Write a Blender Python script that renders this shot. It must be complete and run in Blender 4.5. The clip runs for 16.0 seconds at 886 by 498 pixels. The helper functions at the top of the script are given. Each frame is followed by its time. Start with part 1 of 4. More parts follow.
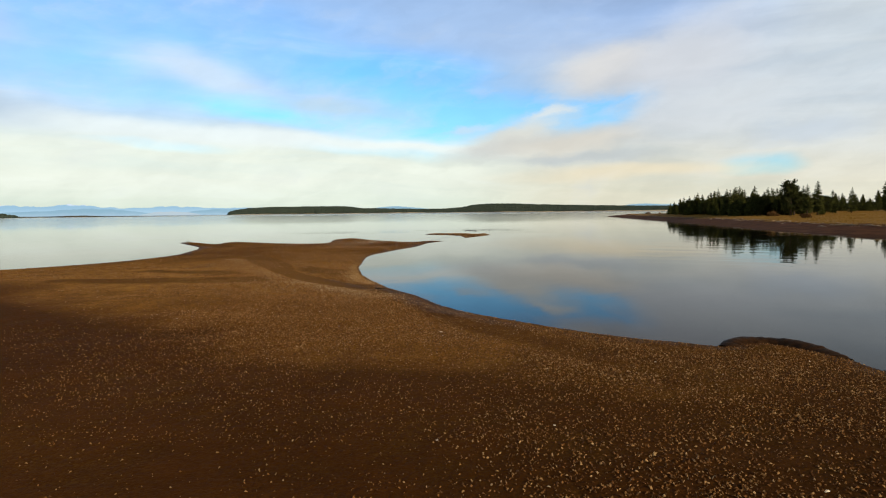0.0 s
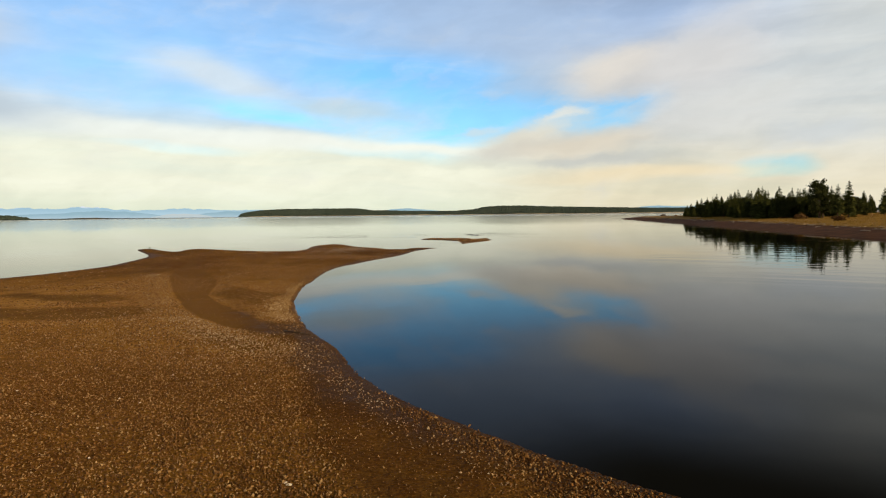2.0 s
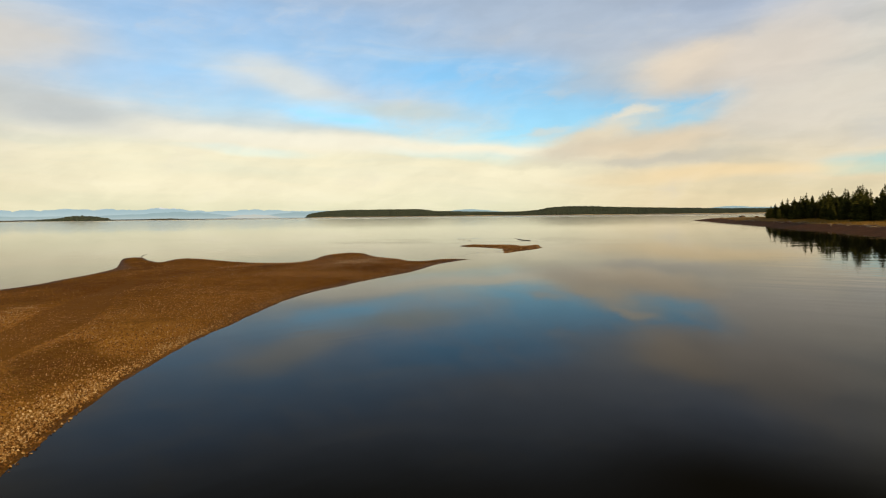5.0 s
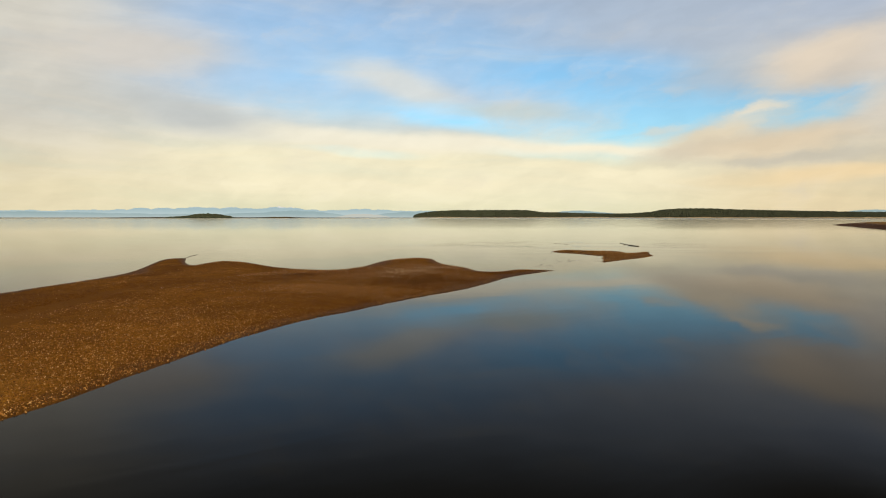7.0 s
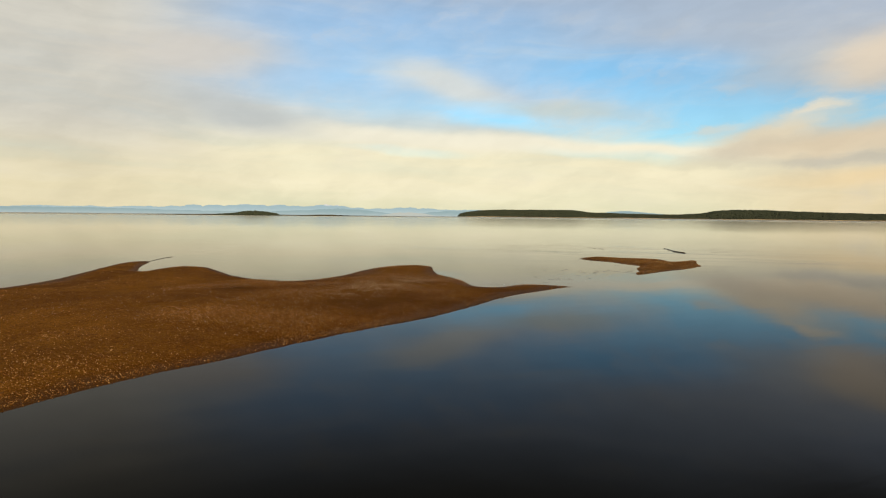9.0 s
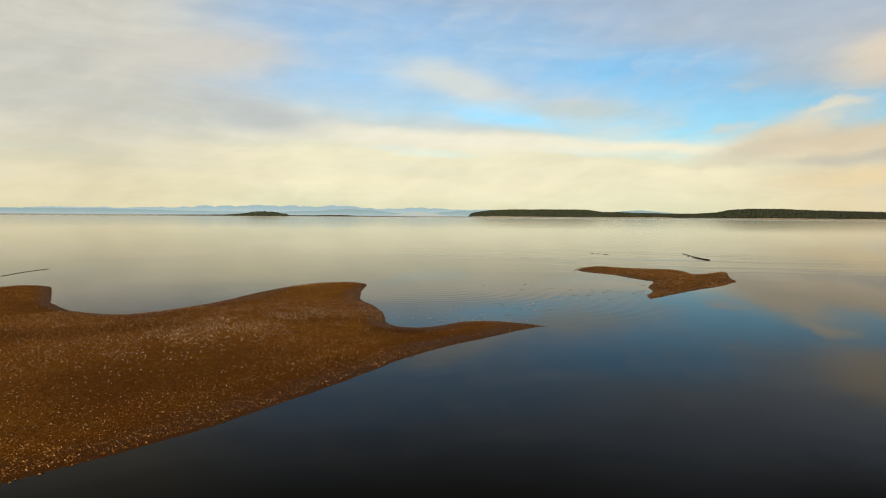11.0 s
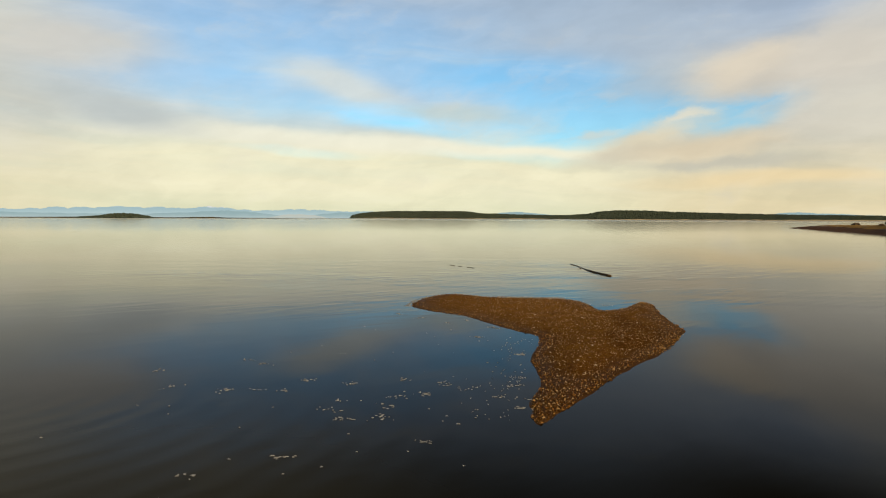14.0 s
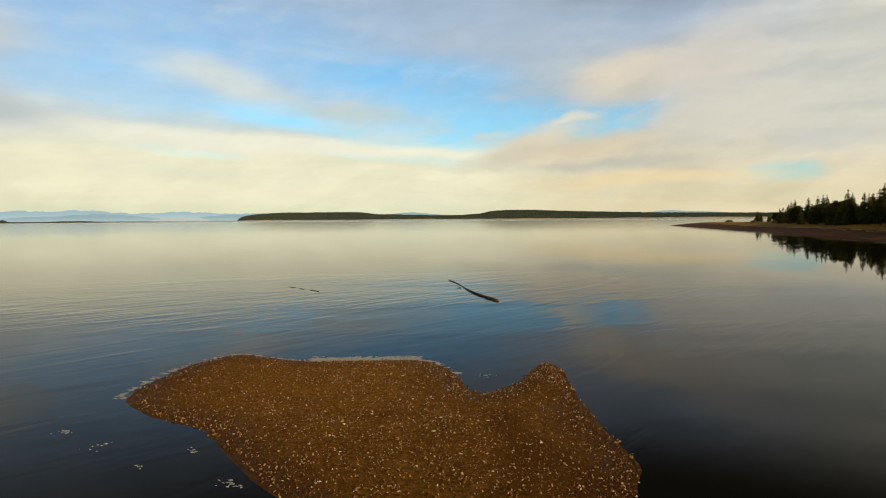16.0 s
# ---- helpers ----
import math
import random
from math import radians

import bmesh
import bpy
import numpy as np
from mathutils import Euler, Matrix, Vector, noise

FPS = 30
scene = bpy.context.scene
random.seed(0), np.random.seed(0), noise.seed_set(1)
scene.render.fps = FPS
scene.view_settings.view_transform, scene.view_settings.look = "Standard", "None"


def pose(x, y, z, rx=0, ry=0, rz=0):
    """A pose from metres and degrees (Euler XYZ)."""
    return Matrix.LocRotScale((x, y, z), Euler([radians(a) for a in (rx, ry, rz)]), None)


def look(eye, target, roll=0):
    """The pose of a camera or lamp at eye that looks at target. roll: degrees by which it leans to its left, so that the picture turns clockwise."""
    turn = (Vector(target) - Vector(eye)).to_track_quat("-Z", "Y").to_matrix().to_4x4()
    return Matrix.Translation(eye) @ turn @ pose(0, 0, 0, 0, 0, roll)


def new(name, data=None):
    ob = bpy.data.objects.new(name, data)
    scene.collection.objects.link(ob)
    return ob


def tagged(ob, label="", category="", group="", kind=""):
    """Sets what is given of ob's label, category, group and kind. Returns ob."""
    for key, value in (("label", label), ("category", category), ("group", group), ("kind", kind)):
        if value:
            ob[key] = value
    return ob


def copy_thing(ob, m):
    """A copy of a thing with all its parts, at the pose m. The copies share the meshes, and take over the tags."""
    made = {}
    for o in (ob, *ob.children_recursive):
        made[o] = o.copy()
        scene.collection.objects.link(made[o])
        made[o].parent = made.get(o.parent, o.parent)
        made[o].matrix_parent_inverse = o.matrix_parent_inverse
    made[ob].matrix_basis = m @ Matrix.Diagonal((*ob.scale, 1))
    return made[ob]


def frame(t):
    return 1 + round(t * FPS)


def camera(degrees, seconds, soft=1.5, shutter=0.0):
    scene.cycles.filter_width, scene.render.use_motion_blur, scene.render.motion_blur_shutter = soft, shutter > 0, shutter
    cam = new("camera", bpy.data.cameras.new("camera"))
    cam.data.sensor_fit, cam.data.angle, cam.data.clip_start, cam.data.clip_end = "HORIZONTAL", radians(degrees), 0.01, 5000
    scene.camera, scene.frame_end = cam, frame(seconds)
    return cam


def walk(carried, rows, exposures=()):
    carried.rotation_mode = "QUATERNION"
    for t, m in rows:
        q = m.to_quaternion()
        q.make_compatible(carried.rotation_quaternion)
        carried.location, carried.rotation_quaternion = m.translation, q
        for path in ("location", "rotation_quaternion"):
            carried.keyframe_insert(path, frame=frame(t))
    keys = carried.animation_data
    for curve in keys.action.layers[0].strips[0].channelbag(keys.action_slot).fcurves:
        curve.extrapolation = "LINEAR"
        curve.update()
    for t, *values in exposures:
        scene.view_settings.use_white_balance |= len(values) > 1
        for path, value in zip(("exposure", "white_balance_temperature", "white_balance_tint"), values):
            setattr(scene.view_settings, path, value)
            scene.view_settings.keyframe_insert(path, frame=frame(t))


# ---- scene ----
# camera: seconds, x, y, z, yaw, pitch, roll (degrees)
WALK = (
    (0.0, 0.00, 0.00, 6.35, -0.01, -3.37, -0.55),
    (0.5, 0.94, 4.72, 6.30, 0.26, -3.29, -0.56),
    (1.0, 1.81, 9.20, 6.27, 0.49, -3.23, -0.62),
    (1.5, 2.75, 13.52, 6.31, 0.73, -3.20, -0.62),
    (2.0, 3.73, 17.62, 6.42, 1.04, -3.17, -0.56),
    (2.5, 4.85, 21.52, 6.60, 1.33, -3.17, -0.52),
    (3.0, 6.06, 25.29, 6.77, 1.66, -3.18, -0.45),
    (5.5, 8.24, 45.44, 6.78, 8.97, -2.99, -0.49),
    (6.0, 8.52, 50.86, 6.67, 11.49, -2.95, -0.32),
    (6.5, 8.72, 56.09, 6.54, 14.49, -2.92, -0.12),
    (7.0, 9.02, 60.56, 6.50, 16.45, -2.94, 0.04),
    (7.5, 9.52, 64.88, 6.52, 18.81, -2.93, 0.25),
    (8.0, 9.72, 68.97, 6.57, 19.66, -2.95, 0.46),
    (8.5, 10.26, 72.53, 6.67, 20.07, -2.98, 0.58),
    (9.0, 9.95, 77.10, 6.63, 20.53, -3.04, 0.60),
    (11.5, 8.14, 105.97, 6.52, 21.69, -3.04, 0.39),
    (12.0, 7.49, 111.42, 6.41, 20.33, -3.00, 0.44),
    (12.5, 6.98, 116.27, 6.37, 18.63, -2.94, 0.56),
    (13.0, 6.62, 121.79, 6.41, 17.68, -2.90, 0.45),
    (13.5, 6.37, 128.32, 6.27, 14.62, -2.86, 0.32),
    (14.0, 6.29, 134.57, 6.16, 11.10, -2.83, 0.29),
    (14.5, 6.42, 139.82, 6.16, 9.25, -2.76, 0.22),
    (15.0, 6.76, 145.67, 6.14, 5.93, -2.80, 0.13),
    (15.5, 7.27, 150.18, 6.32, 2.71, -2.77, -0.08),
    (16.0, 8.08, 154.53, 6.55, 1.67, -2.78, -0.37),
)
cam = camera(70.0, 16.0, soft=1.1)
walk(cam, [(t, pose(x, y, z, 90 + pitch, 0, yaw) @ pose(0, 0, 0, 0, 0, roll)) for t, x, y, z, yaw, pitch, roll in WALK],
     exposures=((0.0, 0.07, 5500, 12), (3.0, 0.04, 6300, 12), (6.5, -0.04, 6900, 14), (12.0, -0.07, 6780, 11), (16.0, -0.07, 6620, 9.5)))

# ---------------------------------------------------------------- light
SUN_AZ, SUN_EL = 134.0, 17.0        # clockwise from +y, and above the horizon
sun = new("sun", bpy.data.lights.new("sun", "SUN"))
sun.data.energy, sun.data.angle, sun.data.color = 4.4, radians(0.6), (1.0, 0.70, 0.36)
_s = Vector((math.sin(radians(SUN_AZ)) * math.cos(radians(SUN_EL)), math.cos(radians(SUN_AZ)) * math.cos(radians(SUN_EL)), math.sin(radians(SUN_EL))))
sun.matrix_world = look(_s * 100, (0, 0, 0))


class Nodes:
    """Short hand for node trees."""

    def __init__(self, tree):
        self.tree = tree
        tree.nodes.clear()

    def add(self, kind):
        return self.tree.nodes.new(kind)

    def put(self, socket, v):
        if isinstance(v, bpy.types.NodeSocket):
            self.tree.links.new(v, socket)
        else:
            socket.default_value = v

    def math(self, op, a, b=0.0, c=0.0, clamp=False):
        n = self.add("ShaderNodeMath")
        n.operation, n.use_clamp = op, clamp
        for s, v in zip(n.inputs, (a, b, c)):
            self.put(s, v)
        return n.outputs[0]

    def mix(self, fac, a, b, blend="MIX"):
        n = self.add("ShaderNodeMix")
        n.data_type, n.blend_type = "RGBA", blend
        self.put(n.inputs[0], fac)
        for s, v in ((n.inputs[6], a), (n.inputs[7], b)):
            self.put(s, (*v, 1) if isinstance(v, tuple) and len(v) == 3 else v)
        return n.outputs[2]

    def noise(self, vector, scale, detail=3.0, rough=0.55, distort=0.0):
        n = self.add("ShaderNodeTexNoise")
        self.put(n.inputs["Vector"], vector)
        n.inputs["Scale"].default_value, n.inputs["Detail"].default_value = scale, detail
        n.inputs["Roughness"].default_value, n.inputs["Distortion"].default_value = rough, distort
        return n.outputs["Fac"]

    def ramp(self, v, lo, hi, a=0.0, b=1.0, smooth=True):
        n = self.add("ShaderNodeMapRange")
        n.interpolation_type = "SMOOTHSTEP" if smooth else "LINEAR"
        for s, x in zip(n.inputs, (v, lo, hi, a, b)):
            self.put(s, x)
        return n.outputs[0]

    def mapped(self, vector, loc=(0, 0, 0), rot=0.0, scale=(1, 1, 1), kind="TEXTURE"):
        n = self.add("ShaderNodeMapping")
        n.vector_type = kind
        self.put(n.inputs["Vector"], vector)
        n.inputs["Location"].default_value = loc
        n.inputs["Rotation"].default_value = (0, 0, radians(rot))
        n.inputs["Scale"].default_value = scale
        return n.outputs[0]

    def blob(self, vector, x, y, sx, sy, rot=0.0):
        """1 in the middle of an ellipse, falling to 0 at its rim."""
        g = self.add("ShaderNodeTexGradient")
        g.gradient_type = "SPHERICAL"
        self.tree.links.new(self.mapped(vector, (x, y, 0), rot, (sx, sy, 1)), g.inputs[0])
        return g.outputs["Fac"]


# sky: a clear winter sky behind a broken sheet of high cloud
world = bpy.data.worlds.new("sky")
scene.world = world
world.use_nodes = True
N = Nodes(world.node_tree)
sky = N.add("ShaderNodeTexSky")
sky.sky_type, sky.sun_disc, sky.sun_elevation, sky.sun_rotation = "NISHITA", False, radians(SUN_EL), radians(SUN_AZ)
sky.altitude, sky.air_density, sky.dust_density, sky.ozone_density = 0, 1.0, 0.6, 2.0
direction = N.add("ShaderNodeTexCoord").outputs["Generated"]
sep = N.add("ShaderNodeSeparateXYZ")
N.put(sep.inputs[0], direction)
dx, dy, dz = sep.outputs
azim = N.math("MULTIPLY", N.math("ARCTAN2", dx, dy), 57.2958)       # to the right of +y
elev = N.math("MULTIPLY", N.math("ARCSINE", dz), 57.2958)
comb = N.add("ShaderNodeCombineXYZ")
N.put(comb.inputs[0], azim), N.put(comb.inputs[1], elev)
flat = comb.outputs[0]
def lin(r, g, b):
    """Linear colour from display values."""
    r, g, b = (((v / 255 + 0.055) / 1.055) ** 2.4 for v in (r, g, b))
    return 0.975 * r, 1.015 * g, 0.97 * b


def warped(wide, high, shift, lift, detail, rough):
    """The sky's coordinates, pushed about by noise: the drawn-out shapes that wind gives to cloud."""
    w = N.add("ShaderNodeTexNoise")
    N.put(w.inputs["Vector"], N.mapped(flat, (0, 0, 0), 0, (wide, high, 1)))
    w.inputs["Scale"].default_value, w.inputs["Detail"].default_value, w.inputs["Roughness"].default_value = 1.0, detail, rough
    sub = N.add("ShaderNodeVectorMath")
    sub.operation = "SUBTRACT"
    N.put(sub.inputs[0], w.outputs["Color"]), N.put(sub.inputs[1], (0.5, 0.5, 0.5))
    mul = N.add("ShaderNodeVectorMath")
    mul.operation = "MULTIPLY"
    N.put(mul.inputs[0], sub.outputs[0]), N.put(mul.inputs[1], (shift, lift, 0))
    put = N.add("ShaderNodeVectorMath")
    put.operation = "ADD"
    N.put(put.inputs[0], flat), N.put(put.inputs[1], mul.outputs[0])
    return put.outputs[0]


soft, puffy = warped(12, 5, 7.0, 2.4, 4.0, 0.5), warped(5.5, 2.6, 4.5, 2.2, 7.0, 0.62)
streaks = N.noise(N.mapped(soft, (0, 0, 0), -3, (22, 2.0, 1)), 1.0, 4.0, 0.55)
puffs = N.noise(N.mapped(puffy, (3, 1, 0), 12, (7, 3.2, 1)), 1.0, 5.0, 0.58)
# the cloud sheet's own colour, from the horizon upwards: warm low down, bluish higher; overhead is dimmed later
tone = N.mix(N.ramp(elev, 0.0, 3.0), lin(234, 230, 201), lin(246, 237, 209))
tone = N.mix(N.ramp(elev, 5.2, 8.2), tone, lin(212, 216, 216))
tone = N.mix(N.ramp(elev, 7.5, 12.0), tone, lin(182, 205, 234))
tone = N.mix(N.ramp(elev, 13.0, 18.0), tone, lin(178, 198, 228))
side = N.mix(N.ramp(elev, 1.0, 9.0), lin(232, 214, 180), lin(212, 206, 200))
side = N.mix(N.ramp(elev, 11.5, 16.5), side, lin(176, 190, 216))
tone = N.mix(N.ramp(azim, -1.0, 13.0, 0.0, 0.92), tone, side)
tone = N.mix(N.ramp(azim, 18.0, 34.0), tone, N.mix(N.ramp(elev, 1.0, 9.0), lin(238, 220, 188), lin(219, 214, 206)))
left = N.mix(N.ramp(elev, 2.0, 8.0), lin(232, 220, 190), lin(211, 207, 200))
tone = N.mix(N.ramp(azim, -33.0, -50.0, 0.0, 0.95), tone, left)
# gaps in the sheet: azimuth, elevation, half widths, tilt, depth
GAPS = (
    (-9.5, 7.9, 18, 2.3, -9, 0.60),
    (-1.0, 11.0, 16, 4.8, -6, 0.85),
    (4.5, 8.2, 9.5, 3.0, 14, 0.70),
    (14.0, 8.9, 6.6, 2.3, 16, 1.00),
    (26.0, 3.7, 4.6, 1.1, 4, 0.72),
    (-16.0, 9.0, 6.5, 2.0, -8, 0.50),
    (-26, 10.6, 16, 3.8, -6, 0.36),
    (-22, 15.5, 26, 5.4, -5, 0.46),
    (-5.5, 5.2, 11, 0.7, -4, 0.30),
    (-24, 5.6, 8, 0.6, -2, 0.25),
)
clear = 0.0
for x, y, sx, sy, rot, k in GAPS:
    clear = N.math("ADD", clear, N.math("MULTIPLY", N.ramp(N.blob(soft, x, y, sx, sy, rot), 0.0, 0.75), k))
cover = N.math("SUBTRACT", 0.99, N.math("MULTIPLY", clear, N.ramp(puffs, 0.30, 0.72, 1.12, 0.62)))
cover = N.math("ADD", cover, N.math("MULTIPLY", N.math("SUBTRACT", streaks, 0.5), 0.30))
cover = N.ramp(cover, 0.0, 1.0, 0.04, 0.99, smooth=False)
shade = N.add("ShaderNodeVectorMath")
shade.operation = "SCALE"
N.put(shade.inputs[0], tone), N.put(shade.inputs[3], N.math("MULTIPLY", N.ramp(streaks, 0.3, 0.7, 0.95, 1.05), N.ramp(puffs, 0.3, 0.7, 0.95, 1.05)))
blue = N.add("ShaderNodeVectorMath")
blue.operation = "MULTIPLY"
N.put(blue.inputs[0], sky.outputs[0]), N.put(blue.inputs[1], (0.108, 0.161, 0.180))
final = N.mix(cover, blue.outputs[0], shade.outputs[0])
# single clouds before the sheet: azimuth, elevation, half widths, tilt, colour, how solid, ragged edge
CLOUDS = (
    (-17.5, 6.4, 25, 0.9, -2.6, lin(252, 246, 230), 0.75, False),
    (-2.5, 5.6, 9, 0.55, -4, lin(252, 244, 224), 0.80, False),
    (-20.5, 11.6, 8.0, 2.0, -16, lin(224, 226, 226), 0.80, False),
    (-10.5, 9.3, 6.5, 0.9, -4, lin(205, 214, 214), 0.70, False),
    (-37.5, 8.4, 6.5, 1.3, -12, lin(192, 198, 204), 0.75, False),
    (-42, 13.2, 9, 1.8, 3, lin(220, 212, 206), 0.70, False),
    (7.2, 11.6, 5.0, 2.1, 8, lin(184, 194, 208), 0.60, True),
    (4.0, 15.8, 16, 2.6, -3, lin(176, 190, 212), 0.70, False),
    (14.8, 12.3, 5.6, 2.0, 10, lin(228, 214, 200), 0.95, True),
    (15.5, 11.0, 4.8, 1.1, 12, lin(204, 196, 190), 0.60, True),
    (21.0, 12.6, 6.5, 3.6, 20, lin(222, 212, 204), 0.80, True),
    (6.6, 6.9, 6.4, 1.35, 17, lin(230, 216, 194), 0.92, True),
    (5.2, 5.6, 6.0, 0.9, 10, lin(206, 198, 186), 0.55, True),
    (11.5, 6.0, 8.0, 1.2, 4, lin(226, 208, 184), 0.80, True),
    (12.5, 4.6, 9.0, 0.6, 1, lin(196, 192, 184), 0.65, True),
    (16.0, 3.3, 11.0, 0.7, 1, lin(246, 220, 178), 0.75, False),
    (2.6, 7.4, 2.6, 0.45, 9, lin(214, 220, 218), 0.70, True),
    (10.0, 8.7, 2.2, 0.5, 14, lin(236, 226, 210), 0.75, True),
    (23.0, 8.2, 7.0, 2.2, 12, lin(224, 216, 206), 0.70, True),
    (30.0, 6.2, 6.0, 1.0, 3, lin(204, 204, 204), 0.60, True),
)
for x, y, sx, sy, rot, colour, k, ragged in CLOUDS:
    mask = N.blob(puffy if ragged else soft, x, y, sx * 1.25, sy * 1.35, rot)
    mask = N.math("ADD", mask, N.math("MULTIPLY", N.math("SUBTRACT", puffs if ragged else streaks, 0.5), 0.45))
    final = N.mix(N.ramp(mask, 0.0, 0.85, 0.0, k), final, colour)
wisps = N.noise(N.mapped(puffy, (1, 4, 0), 12, (4.0, 1.4, 1)), 1.0, 3.0, 0.5)
lit = N.add("ShaderNodeVectorMath")
lit.operation = "SCALE"
N.put(lit.inputs[0], final), N.put(lit.inputs[3], N.ramp(wisps, 0.3, 0.7, 0.975, 1.025))
final = lit.outputs[0]
# unseen sky above the view darkened by hand, to dim its reflection in near water
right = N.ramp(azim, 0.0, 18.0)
overhead_dim = N.math("ADD", N.math("MULTIPLY", N.ramp(elev, 16.5, 27.0), N.math("SUBTRACT", 1.0, right)), N.math("MULTIPLY", N.ramp(elev, 15.8, 22.0), right))
final = N.mix(overhead_dim, final, N.mix(right, (0.100, 0.108, 0.102), (0.045, 0.048, 0.043)))
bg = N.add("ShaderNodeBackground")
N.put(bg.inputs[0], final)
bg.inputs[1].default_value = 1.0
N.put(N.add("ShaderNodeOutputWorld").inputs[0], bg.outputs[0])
world.cycles.sampling_method = "MANUAL"
world.cycles.sample_map_resolution = 512


# ---------------------------------------------------------------- materials
def material(name):
    m = bpy.data.materials.new(name)
    m.use_nodes = True
    n = Nodes(m.node_tree)
    b = n.add("ShaderNodeBsdfPrincipled")
    n.put(n.add("ShaderNodeOutputMaterial").inputs[0], b.outputs[0])
    return m, n, b


def place_of(n):
    return n.add("ShaderNodeNewGeometry").outputs["Position"]


def bump(n, b, height, strength, distance):
    k = n.add("ShaderNodeBump")
    k.inputs["Strength"].default_value, k.inputs["Distance"].default_value = strength, distance
    n.put(k.inputs["Height"], height)
    n.put(b.inputs["Normal"], k.outputs[0])


def make_beach():
    m, n, b = material("gravel_beach")
    p = place_of(n)
    s = n.add("ShaderNodeSeparateXYZ")
    n.put(s.inputs[0], p)
    # the attribute holds silt and also ground that is only set darker
    sa = n.add("ShaderNodeAttribute")
    sa.attribute_name = "silt"
    silt = sa.outputs["Fac"]
    ca = n.add("ShaderNodeAttribute")
    ca.attribute_name = "channel"
    big, mid, fine = n.noise(p, 0.055, 4), n.noise(p, 0.5, 5, 0.65), n.noise(p, 5.0, 4, 0.7)
    v = n.add("ShaderNodeTexVoronoi")
    n.put(v.inputs["Vector"], p)
    v.inputs["Scale"].default_value = 15.0
    cell = n.add("ShaderNodeSeparateColor")
    n.put(cell.inputs[0], v.outputs["Color"])
    dry = n.mix(n.ramp(big, 0.36, 0.60), (0.125, 0.053, 0.005), (0.31, 0.158, 0.021))
    dry = n.mix(n.ramp(mid, 0.35, 0.72, 0, 0.75), dry, (0.066, 0.026, 0.005))
    stones = n.mix(cell.outputs[0], (0.020, 0.008, 0.002), (0.36, 0.19, 0.040))
    dry = n.mix(0.45, dry, stones)
    # golden band along the spit: gravel tone with the low sun's brightening put in
    sunny_gold = n.math("MULTIPLY", n.math("MULTIPLY", n.math("MULTIPLY", n.ramp(s.outputs[1], 36, 58, 0.0, 0.65), n.ramp(s.outputs[0], -34, -22, 0.35, 1.0)), n.ramp(s.outputs[1], 62, 100, 1.0, 0.02)), n.ramp(mid, 0.25, 0.65, 0.85, 0.45))
    sunny_gold = n.math("MAXIMUM", sunny_gold, n.ramp(s.outputs[1], 148, 154, 0.0, 0.04))
    dry = n.mix(sunny_gold, dry, (0.46, 0.275, 0.066))
    dry = n.mix(n.ramp(fine, 0.44, 0.66, 0, 0.55), dry, (0.075, 0.032, 0.007))
    mud = n.mix(n.ramp(mid, 0.3, 0.7), (0.022, 0.0076, 0.0012), (0.048, 0.0178, 0.003))
    mud = n.mix(n.ramp(fine, 0.55, 0.8, 0, 0.35), mud, (0.075, 0.036, 0.010))
    col = n.mix(n.math("MULTIPLY", silt, n.ramp(mid, 0.1, 0.5, 0.75, 1.0)), dry, mud)
    bank_line = n.math("ADD", ca.outputs["Fac"], n.math("MULTIPLY", n.math("SUBTRACT", n.noise(p, 1.1, 3), 0.5), 0.9))
    sand = n.mix(n.ramp(fine, 0.35, 0.7), (0.098, 0.048, 0.010), (0.135, 0.070, 0.016))
    bed = n.ramp(bank_line, -0.12, 0.12, 0.85, 0.0)
    col = n.mix(bed, col, sand)
    edge = n.math("ADD", s.outputs[2], n.math("MULTIPLY", n.math("SUBTRACT", mid, 0.5), 0.16))
    wet = n.ramp(edge, 0.03, 0.17, 1.0, 0.0)
    col = n.mix(n.math("MULTIPLY", wet, 0.65), col, (0.030, 0.012, 0.004))
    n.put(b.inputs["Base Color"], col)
    n.put(b.inputs["Roughness"], n.ramp(wet, 0, 1, 0.93, 0.55))
    b.inputs["Specular IOR Level"].default_value, b.inputs["Diffuse Roughness"].default_value = 0.03, 0.3
    peb = n.math("MULTIPLY", v.outputs["Distance"], n.math("SUBTRACT", 1.0, n.math("MAXIMUM", bed, n.math("MULTIPLY", silt, 0.85))))
    bump(n, b, n.math("ADD", n.math("MULTIPLY", peb, -0.45), n.math("ADD", n.math("MULTIPLY", mid, 1.5), n.math("MULTIPLY", fine, 0.5))), 0.9, 0.10)
    return m


